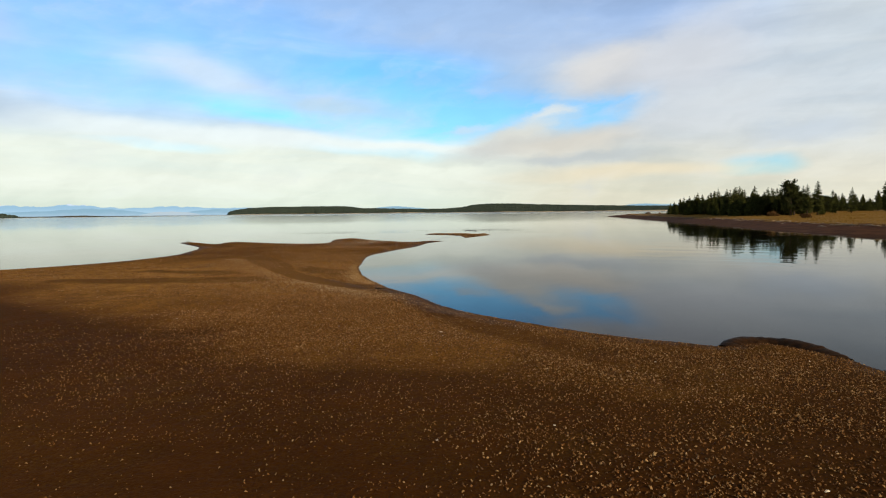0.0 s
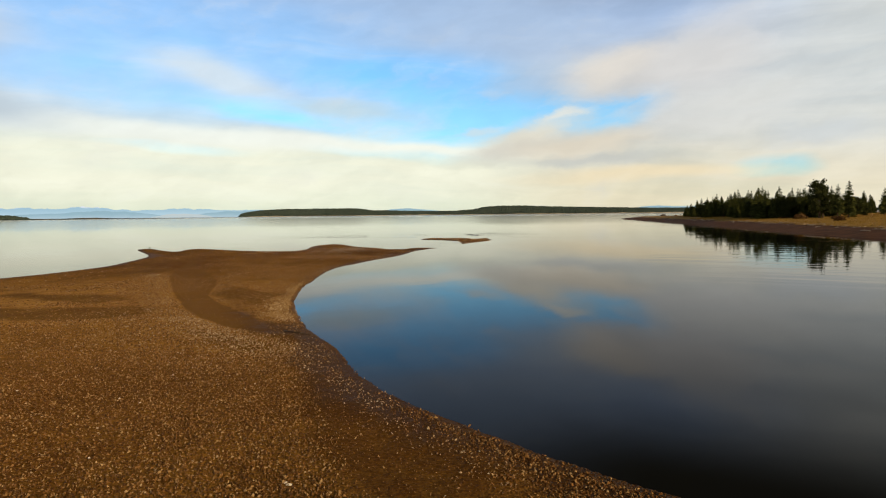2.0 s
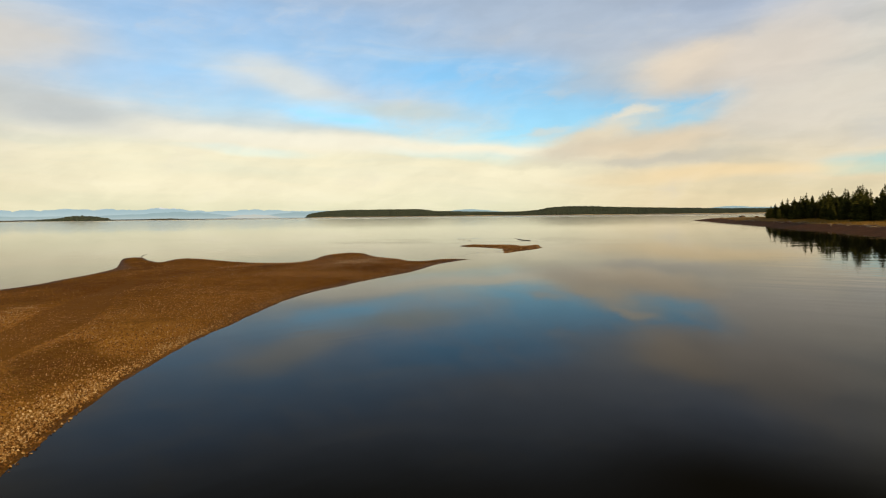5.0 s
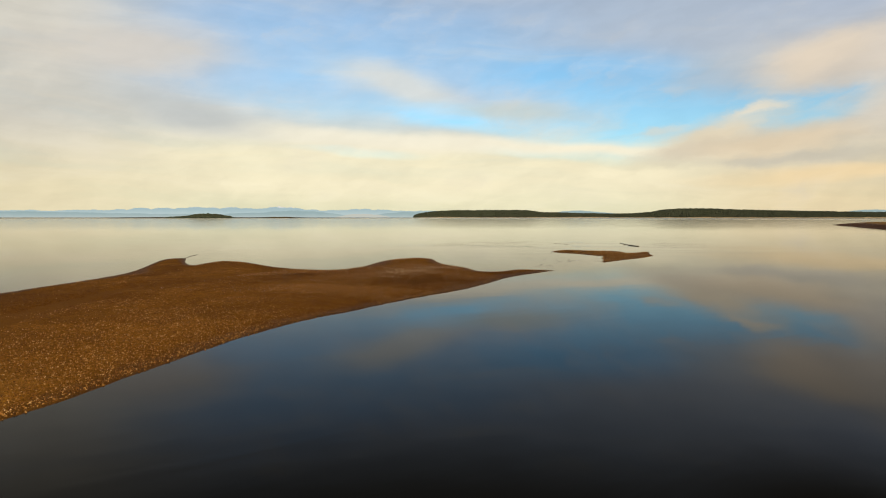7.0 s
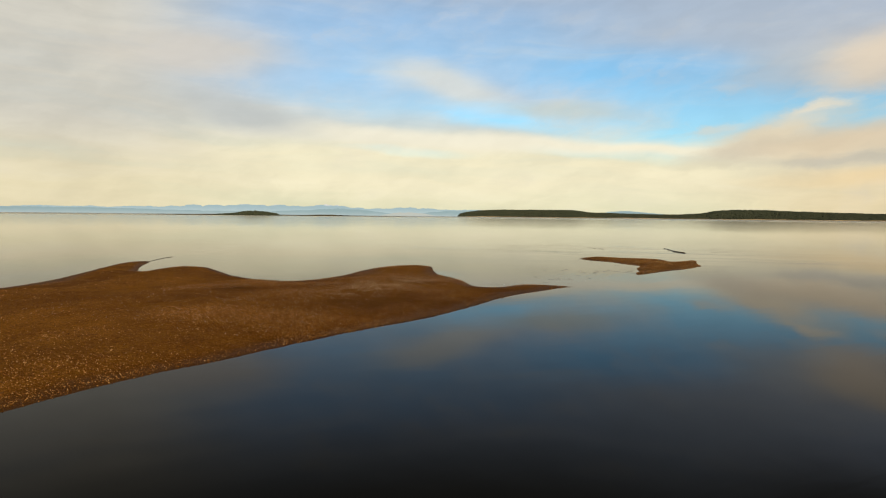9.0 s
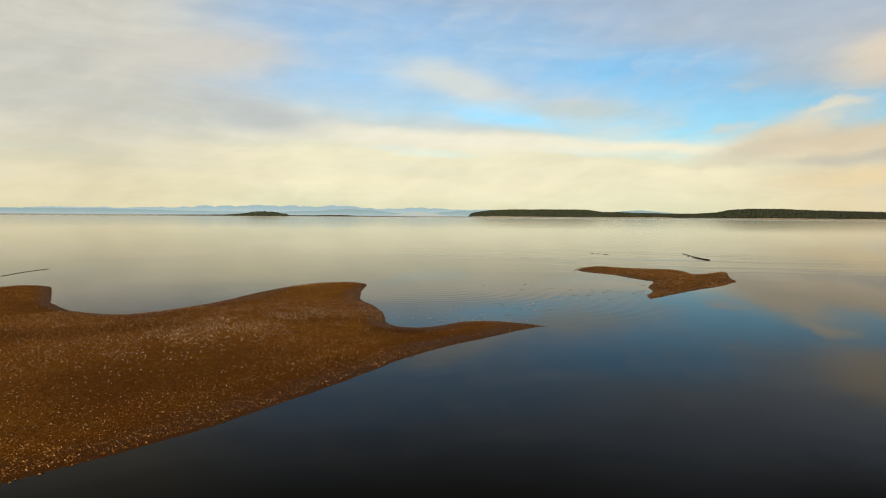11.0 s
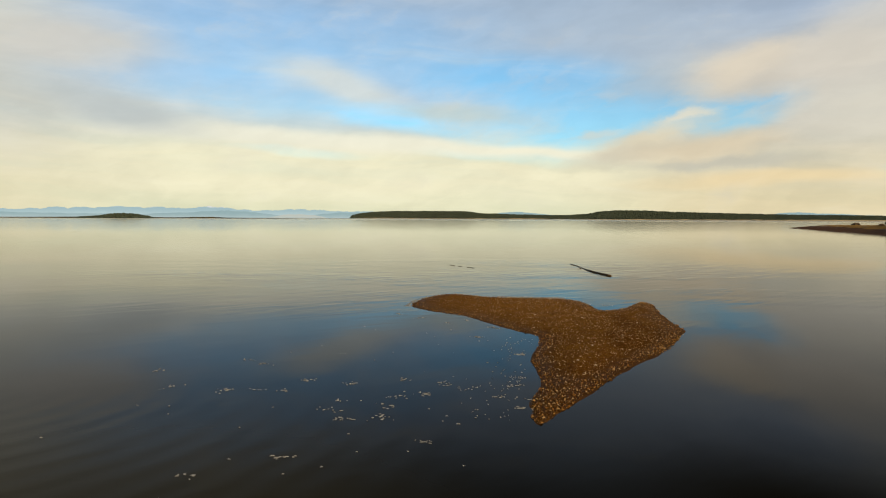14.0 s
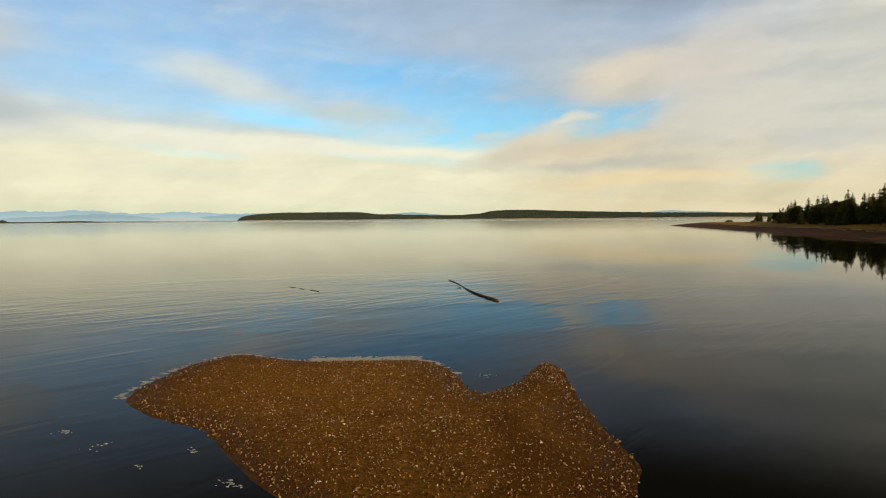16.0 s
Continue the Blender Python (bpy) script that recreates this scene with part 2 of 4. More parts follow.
def make_water():
    m, n, b = material("calm_sea_water")
    p = place_of(n)
    s = n.add("ShaderNodeSeparateXYZ")
    n.put(s.inputs[0], p)
    b.inputs["IOR"].default_value = 1.095
    open_sea = n.blob(p, 8, 90, 2600, 2600)
    # paler base on the open side stands in for brighter reflection, with silt in the nook; dark water in the bay
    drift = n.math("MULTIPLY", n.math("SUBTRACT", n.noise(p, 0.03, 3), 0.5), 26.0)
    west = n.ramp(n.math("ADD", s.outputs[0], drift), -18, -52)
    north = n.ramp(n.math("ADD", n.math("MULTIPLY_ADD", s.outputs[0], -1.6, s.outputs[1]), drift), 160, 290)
    sheen_silt = n.math("MAXIMUM", n.math("MAXIMUM", west, north), n.ramp(n.blob(p, -6, 143, 13, 14, 0), 0.0, 0.6, 0.0, 0.15))
    n.put(b.inputs["Base Color"], n.mix(sheen_silt, (0.0056, 0.0056, 0.0042), (0.17, 0.172, 0.118)))
    far_ruffle = n.ramp(n.blob(p, 8, 90, 4900, 4900), 0.55, 0.72, 0.13, 0.0)
    n.put(b.inputs["Roughness"], n.math("ADD", n.ramp(open_sea, 0.80, 0.965, 0.075, 0.015), far_ruffle))
    # ripples run in patches: calm in the bay, stirred beyond the spit
    stir = n.ramp(n.blob(p, -6, 205, 60, 42, 0), 0.0, 0.7, 0.06, 0.85)
    stir = n.math("MAXIMUM", stir, n.ramp(n.blob(p, -14, 165, 22, 20, 0), 0.0, 0.8, 0.0, 0.13))
    stir = n.math("MAXIMUM", stir, n.ramp(n.blob(p, 92, 210, 52, 190, 0), 0.0, 0.6, 0.0, 0.40))
    lap = n.ramp(n.blob(p, 54, 112, 26, 62, -25), 0.0, 0.6, 0.0, 1.0)
    long = n.noise(n.mapped(p, (0, 0, 0), -27, (22, 3.4, 1)), 1.0, 2, 0.5)
    patch = n.ramp(n.noise(n.mapped(p, (0, 0, 0), 5, (60, 16, 1)), 1.0, 3), 0.4, 0.65, 0.25, 1.0)
    w1 = n.noise(n.mapped(p, (0, 0, 0), 50, (9.0, 1.5, 1)), 1.0, 2.5, 0.5, 0.8)
    w2 = n.noise(n.mapped(p, (0, 0, 0), 24, (3.6, 0.8, 1)), 1.0, 2, 0.5, 0.4)
    ring = n.add("ShaderNodeTexWave")
    ring.wave_type, ring.rings_direction = "RINGS", "Z"
    n.put(ring.inputs["Vector"], n.mapped(p, (-14, 152, 0), 0, (1, 1, 1)))
    ring.inputs["Scale"].default_value, ring.inputs["Distortion"].default_value, ring.inputs["Detail"].default_value, ring.inputs["Detail Scale"].default_value = 0.27, 3.2, 2.0, 0.35
    h = n.math("ADD", n.math("MULTIPLY", w1, 0.8), n.math("MULTIPLY", w2, 0.25))
    h = n.math("MULTIPLY", h, n.math("MULTIPLY", stir, patch))
    rings = n.math("MULTIPLY", n.ramp(n.blob(p, -3, 147, 17, 15, 0), 0.0, 0.6), patch)
    h = n.math("ADD", h, n.math("MULTIPLY", ring.outputs["Fac"], n.math("MULTIPLY", rings, 0.032)))
    bump(n, b, n.math("ADD", h, n.math("MULTIPLY", long, n.math("MULTIPLY", lap, 0.42))), 1.0, 0.085)
    return m


def make_plain(name, dark, light, scale, rough=0.9, depth=0.02, spec=0.12, island=False):
    m, n, b = material(name)
    p = place_of(n)
    a = n.noise(p, scale, 4, 0.65)
    c = n.mix(n.ramp(a, 0.3, 0.7), dark, light)
    if island:
        r = n.add("ShaderNodeNewGeometry").outputs["Random Per Island"]
        c = n.mix(r, n.mix(0.6, c, dark), n.mix(0.6, c, light))
    c = n.mix(n.ramp(n.noise(p, scale * 9, 3), 0.45, 0.75, 0, 0.4), c, tuple(0.55 * q for q in dark))
    n.put(b.inputs["Base Color"], c)
    b.inputs["Roughness"].default_value, b.inputs["Specular IOR Level"].default_value = rough, spec
    bump(n, b, a, 0.6, depth)
    return m


def make_shell(per_object=False, pale=0.0, most=1.0, bleach=0.0):
    m, n, b = material("oyster_shell_single" if per_object else "shell_fragments")
    r = n.add("ShaderNodeObjectInfo").outputs["Random"] if per_object else n.add("ShaderNodeNewGeometry").outputs["Random Per Island"]
    g = n.add("ShaderNodeValToRGB")
    e = g.color_ramp.elements
    e[0].color, e[1].color = (0.030, 0.013, 0.004, 1), (0.82, 0.76, 0.62, 1)
    for at, c in ((0.30, (0.095, 0.038, 0.006, 1)), (0.58, (0.205, 0.100, 0.024, 1)), (0.82, (0.36, 0.24, 0.10, 1)), (0.94, (0.58, 0.49, 0.33, 1))):
        e.new(at).color = c
    n.put(g.inputs[0], n.ramp(r, 0, 1, 0.45, 1.0) if per_object else n.ramp(r, 0, 1, pale, most, smooth=False))
    p = place_of(n)
    c = n.mix(bleach, g.outputs[0], (0.44, 0.47, 0.48))
    n.put(b.inputs["Base Color"], n.mix(n.ramp(n.noise(p, 30, 3), 0.4, 0.7, 0, 0.45), c, (0.16, 0.11, 0.06)))
    b.inputs["Roughness"].default_value = 0.75
    b.inputs["Specular IOR Level"].default_value = 0.10
    return m


def make_haze_glow(name, top, base, z0, z1, snow=None):
    """Distant land in haze: the air's light is put in as emission, so the land glows."""
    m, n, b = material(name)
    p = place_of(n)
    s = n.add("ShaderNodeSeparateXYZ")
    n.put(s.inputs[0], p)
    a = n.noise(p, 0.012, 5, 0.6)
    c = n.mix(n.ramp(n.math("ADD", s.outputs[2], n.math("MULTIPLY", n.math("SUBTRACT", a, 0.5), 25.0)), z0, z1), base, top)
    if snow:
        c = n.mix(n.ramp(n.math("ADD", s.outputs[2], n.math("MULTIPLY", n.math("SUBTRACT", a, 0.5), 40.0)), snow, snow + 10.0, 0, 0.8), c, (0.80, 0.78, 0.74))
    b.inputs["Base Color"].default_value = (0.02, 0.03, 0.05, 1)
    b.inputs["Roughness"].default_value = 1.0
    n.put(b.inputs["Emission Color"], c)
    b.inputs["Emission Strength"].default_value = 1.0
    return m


BEACH, WATER = make_beach(), make_water()
SHELLS, SHELL_ONE, BAR_SHELLS, STONES, GRAVEL = make_shell(pale=0.03, most=0.85), make_shell(True), make_shell(pale=0.10, most=0.58), make_shell(pale=0.03, most=0.88), make_shell(pale=0.10, most=0.74)
DULL, PALE = make_shell(pale=0.06, most=0.72), make_shell(pale=0.46, most=0.94, bleach=0.10)
# brighter golden copy of the shells: the sunlight on them is put into the colour
GOLDEN_LIT = make_shell(pale=0.62, most=0.93)
BLEACHED = make_shell(pale=0.45, most=0.95, bleach=0.6)
BARK = make_plain("conifer_bark", (0.05, 0.035, 0.025), (0.12, 0.09, 0.065), 2.0, depth=0.05)
NEEDLES = make_plain("conifer_needles", (0.018, 0.026, 0.007), (0.090, 0.096, 0.020), 0.35, depth=0.05, island=True)
PINE = make_plain("pine_needles", (0.014, 0.021, 0.006), (0.050, 0.056, 0.014), 0.35, depth=0.05, island=True)
# far forest lightened and blued: the haze is put into its colour
FAR_WOOD = make_plain("far_forest_canopy", (0.034, 0.052, 0.046), (0.062, 0.084, 0.072), 0.02, depth=0.5, island=True)
FAR_EARTH = make_plain("far_shore_earth", (0.05, 0.055, 0.045), (0.10, 0.095, 0.075), 0.02, depth=0.5)
BANK = make_plain("shingle_bank", (0.058, 0.023, 0.010), (0.118, 0.049, 0.021), 0.25, depth=0.1)
GRASS = make_plain("dry_marsh_grass", (0.23, 0.138, 0.028), (0.31, 0.188, 0.040), 0.12, depth=0.15, island=True)
DRIFT = make_plain("bleached_driftwood", (0.24, 0.19, 0.13), (0.46, 0.38, 0.28), 1.5, depth=0.02, island=True)
LOG = make_plain("waterlogged_wood", (0.034, 0.022, 0.011), (0.110, 0.072, 0.038), 1.8, rough=0.6, depth=0.04)
FOAM = make_plain("dried_sea_foam", (0.28, 0.31, 0.37), (0.48, 0.52, 0.60), 3.0, depth=0.01, island=True)
WEEDY = make_plain("weedy_ledge", (0.016, 0.008, 0.004), (0.055, 0.028, 0.012), 3.5, rough=0.6, depth=0.05)
ROCK = make_plain("dark_rock", (0.03, 0.025, 0.02), (0.09, 0.075, 0.06), 0.8, depth=0.1)
M_FAR = make_haze_glow("far_mountains_in_haze", (0.335, 0.495, 0.545), (0.43, 0.575, 0.60), 10, 60, snow=68)
M_NEAR = make_haze_glow("foothills_in_haze", (0.275, 0.415, 0.445), (0.375, 0.50, 0.52), 0, 30)
M_PALE = make_haze_glow("pale_clearing_in_haze", (0.50, 0.54, 0.50), (0.48, 0.54, 0.51), 0, 20)


# ---------------------------------------------------------------- mesh helpers
def mesh_of(name, verts, faces, mat=None, smooth=False):
    me = bpy.data.meshes.new(name)
    me.from_pydata(np.asarray(verts).tolist(), [], np.asarray(faces).tolist() if not isinstance(faces, list) else faces)
    if mat:
        me.materials.append(mat)
    if smooth:
        me.shade_smooth()
    me.update()
    return me


def bm_mesh(name, bm, mat, smooth=False):
    me = bpy.data.meshes.new(name)
    bm.to_mesh(me)
    bm.free()
    me.materials.append(mat)
    if smooth:
        me.shade_smooth()
    return me


def part(name, me, parent, label=""):
    ob = new(name, me)
    ob.parent = parent
    return tagged(ob, label)


def curve_through(points, per=8, closed=True):
    """A smooth line through plan points (Catmull-Rom)."""
    p = np.array(points, float)
    k = len(p)
    out = []
    for i in range(k if closed else k - 1):
        idx = [(i - 1) % k, i, (i + 1) % k, (i + 2) % k] if closed else [max(i - 1, 0), i, i + 1, min(i + 2, k - 1)]
        a, b, c, d = p[idx]
        for j in range(per):
            t = j / per
            out.append(0.5 * (2 * b + (c - a) * t + (2 * a - 5 * b + 4 * c - d) * t * t + (3 * b - a - 3 * c + d) * t ** 3))
    if not closed:
        out.append(p[-1])
    return np.array(out)


def inside_distance(x, y, loop):
    """Signed distance to a closed line, positive inside."""
    a, b = loop, np.roll(loop, -1, axis=0)
    best = np.full(x.shape, 1e18)
    odd = np.zeros(x.shape, bool)
    for (ax, ay), (bx, by) in zip(a, b):
        ex, ey = bx - ax, by - ay
        t = np.clip(((x - ax) * ex + (y - ay) * ey) / (ex * ex + ey * ey + 1e-12), 0, 1)
        best = np.minimum(best, (x - ax - t * ex) ** 2 + (y - ay - t * ey) ** 2)
        if ay != by:
            odd ^= ((ay > y) != (by > y)) & (x < (bx - ax) * (y - ay) / (by - ay) + ax)
    return np.where(odd, 1, -1) * np.sqrt(best)


def line_distance(x, y, line):
    """Distance to an open line whose points carry a half width: negative inside."""
    best = np.full(x.shape, 1e9)
    for (ax, ay, aw), (bx, by, bw) in zip(line[:-1], line[1:]):
        ex, ey = bx - ax, by - ay
        t = np.clip(((x - ax) * ex + (y - ay) * ey) / (ex * ex + ey * ey + 1e-12), 0, 1)
        best = np.minimum(best, np.hypot(x - ax - t * ex, y - ay - t * ey) - (aw + t * (bw - aw)))
    return best


_tab = np.random.default_rng(3).random((64, 64))


def waves(x, y, size):
    """Smooth random field, -0.5 to 0.5, with lumps of the given size."""
    u, v = x / size, y / size
    i, j = np.floor(u).astype(int), np.floor(v).astype(int)
    f, g = u - i, v - j
    f, g = f * f * (3 - 2 * f), g * g * (3 - 2 * g)
    q = lambda a, b: _tab[a % 64, b % 64]
    return (q(i, j) * (1 - f) + q(i + 1, j) * f) * (1 - g) + (q(i, j + 1) * (1 - f) + q(i + 1, j + 1) * f) * g - 0.5


# ---------------------------------------------------------------- plan of the shore
SPIT_EAST = ((60, -70), (34, -10), (22, 13), (17.4, 23.6), (17.1, 26.6), (15.8, 28.9), (14.4, 29.6), (12.9, 28.9), (11.2, 30.1), (8.9, 31.5), (6.6, 33.5), (3.8, 36.8), (2.0, 39.0), (0.3, 41.9), (-0.7, 44.2), (-2.0, 47.7), (-3.2, 50.2), (-4.7, 53.0), (-6.0, 57.0), (-7.2, 60.5), (-8.5, 65), (-9.4, 70), (-9.9, 75), (-10.3, 80), (-10.6, 85), (-10.8, 90), (-10.5, 95), (-9.3, 100), (-8.2, 105), (-6.7, 110), (-5.2, 115), (-4.2, 120), (-3.6, 125), (-2.7, 129), (-1.6, 132), (-0.6, 134.8), (0.2, 136.5))
SPIT_WEST = ((0.6, 137.3), (-1.8, 137.8), (-3.6, 137.4), (-4.7, 136.4), (-5.4, 134.7), (-6.2, 133.8), (-7.3, 133.6), (-8.4, 134.3), (-9.3, 135.5), (-10.5, 137.5), (-12.3, 140.1), (-15.4, 143.4), (-17.6, 147.3), (-20.8, 153.4), (-24.8, 151.4), (-25.2, 144.5), (-24.2, 137.0), (-25.2, 130.8), (-29.5, 130.0), (-34.5, 132.2), (-40.5, 136.6), (-45, 139.4), (-47.8, 137.8), (-46.4, 131.2), (-50.5, 135), (-56.8, 143.0), (-58.6, 140.5), (-51.5, 129), (-46, 119), (-43.4, 109), (-42, 97), (-45, 84), (-54, 72), (-76, 50), (-112, 18), (-150, -70))
BAR = ((-4.3, 177.3), (-4.4, 181.3), (-2.9, 184.6), (-0.5, 183.8), (1.2, 183.3), (4.7, 183.5), (6.5, 183.2), (7.8, 180.8), (8.5, 178.3), (9.4, 178.3), (10.4, 179.9), (11.7, 183.0), (12.4, 181.8), (12.35, 178.2), (12.4, 175.2), (12.8, 171.9), (12.3, 169.5), (11.0, 165.5), (9.3, 162.3), (8.1, 159.4), (7.0, 156.8), (6.2, 154.8), (5.5, 153.3), (5.2, 155.4), (5.4, 158.7), (4.9, 161.5), (4.9, 164.5), (4.9, 167.5), (3.8, 168.9), (2.1, 171.1), (0.0, 173.6), (-2.4, 175.2))
spit_loop, bar_loop = curve_through(SPIT_EAST + SPIT_WEST), curve_through(BAR)
STREAM = ((-34.5, 109, 0.2), (-31.5, 101.5, 0.5), (-28.6, 94, 0.9), (-26.0, 87.5, 1.4), (-23.0, 81.5, 2.0), (-19.6, 73.5, 1.9), (-16.7, 66.2, 1.15), (-13.9, 61.2, 1.3), (-10.9, 57, 1.5), (-8.4, 53.6, 1.1), (-6.6, 51.8, 0.4))
FORE_DARK = ((-60, 50, 10), (-38, 42, 9), (-20, 27, 9), (-5, 16, 5.0), (8, 12.5, 5.0), (24, 5, 8))
BAR_MUD = ((9.4, 175, 0.9), (10.4, 170, 1.6), (9.0, 164, 1.1))
WEED = (((-34, 56, 1.4), (-26, 56, 2.2), (-18.5, 56.5, 2.2)), ((-30, 66, 0.6), (-22, 62, 1.2)), ((-14.5, 70.5, 0.5), (-12.4, 66.5, 1.5), (-10.2, 62, 0.9)), ((-7.6, 55, 0.6), (-6.3, 52.6, 1.5), (-4.2, 48.6, 0.9)), ((-10, 50.5, 0.3), (-6.0, 47.5, 1.0)), ((-40.6, 115.4, 0.8), (-41.2, 118.7, 1.6), (-42.9, 123.0, 2.0), (-45.7, 128.5, 1.6)))
MUD_EAST = ((-4.4, 51, 0.8), (-2.6, 46, 1.1), (-0.6, 41, 1.5), (0.8, 37.3, 1.6), (2.8, 32.5, 1.8), (5.6, 27.4, 1.6), (8.4, 23.0, 1.3), (11.4, 20.2, 1.5), (18, 14, 2.0))
SHELL_BANK = ((-24, 74, 0.8), (-20.6, 66, 1.2), (-15.8, 58.5, 1.4), (-10.4, 51.5, 1.8), (-6.0, 46, 1.8), (-3.4, 42, 1.6), (-2.6, 37, 1.4), (-1.0, 31, 1.2))
SHELL_RIM = ((-7.0, 56, 0.8), (-8.6, 62, 1.3), (-10.6, 71, 1.4), (-11.6, 80, 1.0))


def height(x, y):
    d = inside_distance(x, y, spit_loop) + 0.26 * waves(x, y, 4.4) + 0.10 * waves(x, y, 2.0) + 0.16 * waves(x + 31, y, 0.9)
    e = inside_distance(x, y, bar_loop) + 0.26 * waves(x, y, 2.4) + 0.10 * waves(x, y, 1.4) + 0.14 * waves(x + 17, y, 0.7)
    up = lambda q, top, w: np.where(q > 0, top * (1 - np.exp(-np.maximum(q, 0) / w)), -1.6 * (1 - np.exp(np.minimum(q, 0) / 12)))
    z = np.maximum(up(d, 0.46, 6.0), up(e, 0.34, 3.0))
    land = np.clip(np.maximum(d, e) / 3, 0, 1)
    hump = lambda hx, hy, r, k: k * np.exp(-((x - hx) ** 2 + (y - hy) ** 2) / (r * r))
    z = z + land * (hump(15.2, 28.6, 1.6, 0.30) + hump(-53, 134, 5, 0.22) + hump(-19, 146, 6, 0.10) + hump(-40, 130, 8, 0.04) + hump(11.3, 180, 3, 0.12))
    z = z + land * (0.20 * waves(x, y, 11) + 0.08 * waves(x, y, 3.5) + 0.03 * waves(x, y, 1.1))
    s = line_distance(x, y, STREAM)
    return z - land * 0.13 * np.clip(1 - s / 1.2, 0, 1)


# silt, together with ground that is only set darker by its place
def silt_dark_at(x, y):
    wob = 1.4 * waves(x, y, 4) + 0.7 * waves(x, y, 1.5)
    s = 0.05 * np.clip(0.5 - (line_distance(x, y, STREAM) + wob * 0.25) / 0.55, 0, 1)
    m = np.clip(0.5 - (line_distance(x, y, FORE_DARK) + 3.2 * waves(x, y, 9) + wob * 1.6) / 7.0, 0, 0.9)
    e = np.clip(0.5 - (line_distance(x, y, MUD_EAST) + wob) / 1.8, 0, 0.62)
    near = 0.86 * np.clip((30 + 0.75 * np.clip(-5 - x, 0, 30) - y + 9 * waves(x, y, 7) + 3 * wob) / 9, 0, 1)
    near = np.maximum(near, 0.26 * np.clip((58 - y + 9 * waves(x, y, 6) + 3 * wob) / 12, 0, 1) * np.clip((-9 - x) / 8, 0, 1))
    near = np.maximum(near, np.clip((y - 98 + 10 * waves(x, y, 9)) / 22, 0, 1) * np.clip((153 - y) / 2, 0, 1) * (0.16 + 0.44 * np.clip((141 - y) / 10, 0, 1) * np.clip((x + 34) / 10, 0, 1) + 0.5 * waves(x, y, 5) + 0.4 * waves(x, y, 2)))
    # ground set darker towards the end of the spit, most at two spots
    outer_dark = np.clip((y - 72 + 6 * waves(x, y, 7)) / 22, 0, 1) * np.clip((153 - y) / 2, 0, 1)
    near = np.maximum(near, outer_dark * (0.34 + 0.46 * np.exp(-((x + 8) / 10) ** 2 - ((y - 119) / 11) ** 2) + 0.20 * np.exp(-((x + 10) / 8) ** 2 - ((y - 93) / 9) ** 2)))
    near = np.maximum(near, 0.22 * np.clip((50 - y + 6 * waves(x, y, 5)) / 8, 0, 1) * np.clip((3 - x) / 4, 0, 1))
    bar_mud = np.clip(0.5 - (line_distance(x, y, BAR_MUD) + 1.2 * wob) / 2.4, 0, 0.75)
    weed = np.maximum(bar_mud, np.maximum.reduce([np.clip(0.5 - (line_distance(x, y, w) + 1.5 * wob) / 2.0, 0, 0.62) for w in WEED]))
    near = np.maximum(near, 0.42 * np.clip((y - 154 + wob) / 3, 0, 1) * np.clip(1.15 - (y - 170) / 18, 0.6, 1.15))
    return np.clip(np.maximum(np.maximum(np.maximum(s, m), np.maximum(e, near)), weed), 0, 0.95)


def bare_at(x, y):
    """Where hardly any shells lie: the channel and the dark western ground."""
    stream = np.clip(0.7 - line_distance(x, y, STREAM) / 0.6, 0, 1)
    strip = np.clip(0.5 - line_distance(x, y, MUD_EAST) / 1.6, 0, 0.85) * np.clip((13.0 - x) / 8.0, 0.5, 1.0)
    return np.maximum(silt_dark_at(x, y) * np.clip((7.0 - x) / 8.0, 0.22, 1.0), np.maximum(stream, strip))


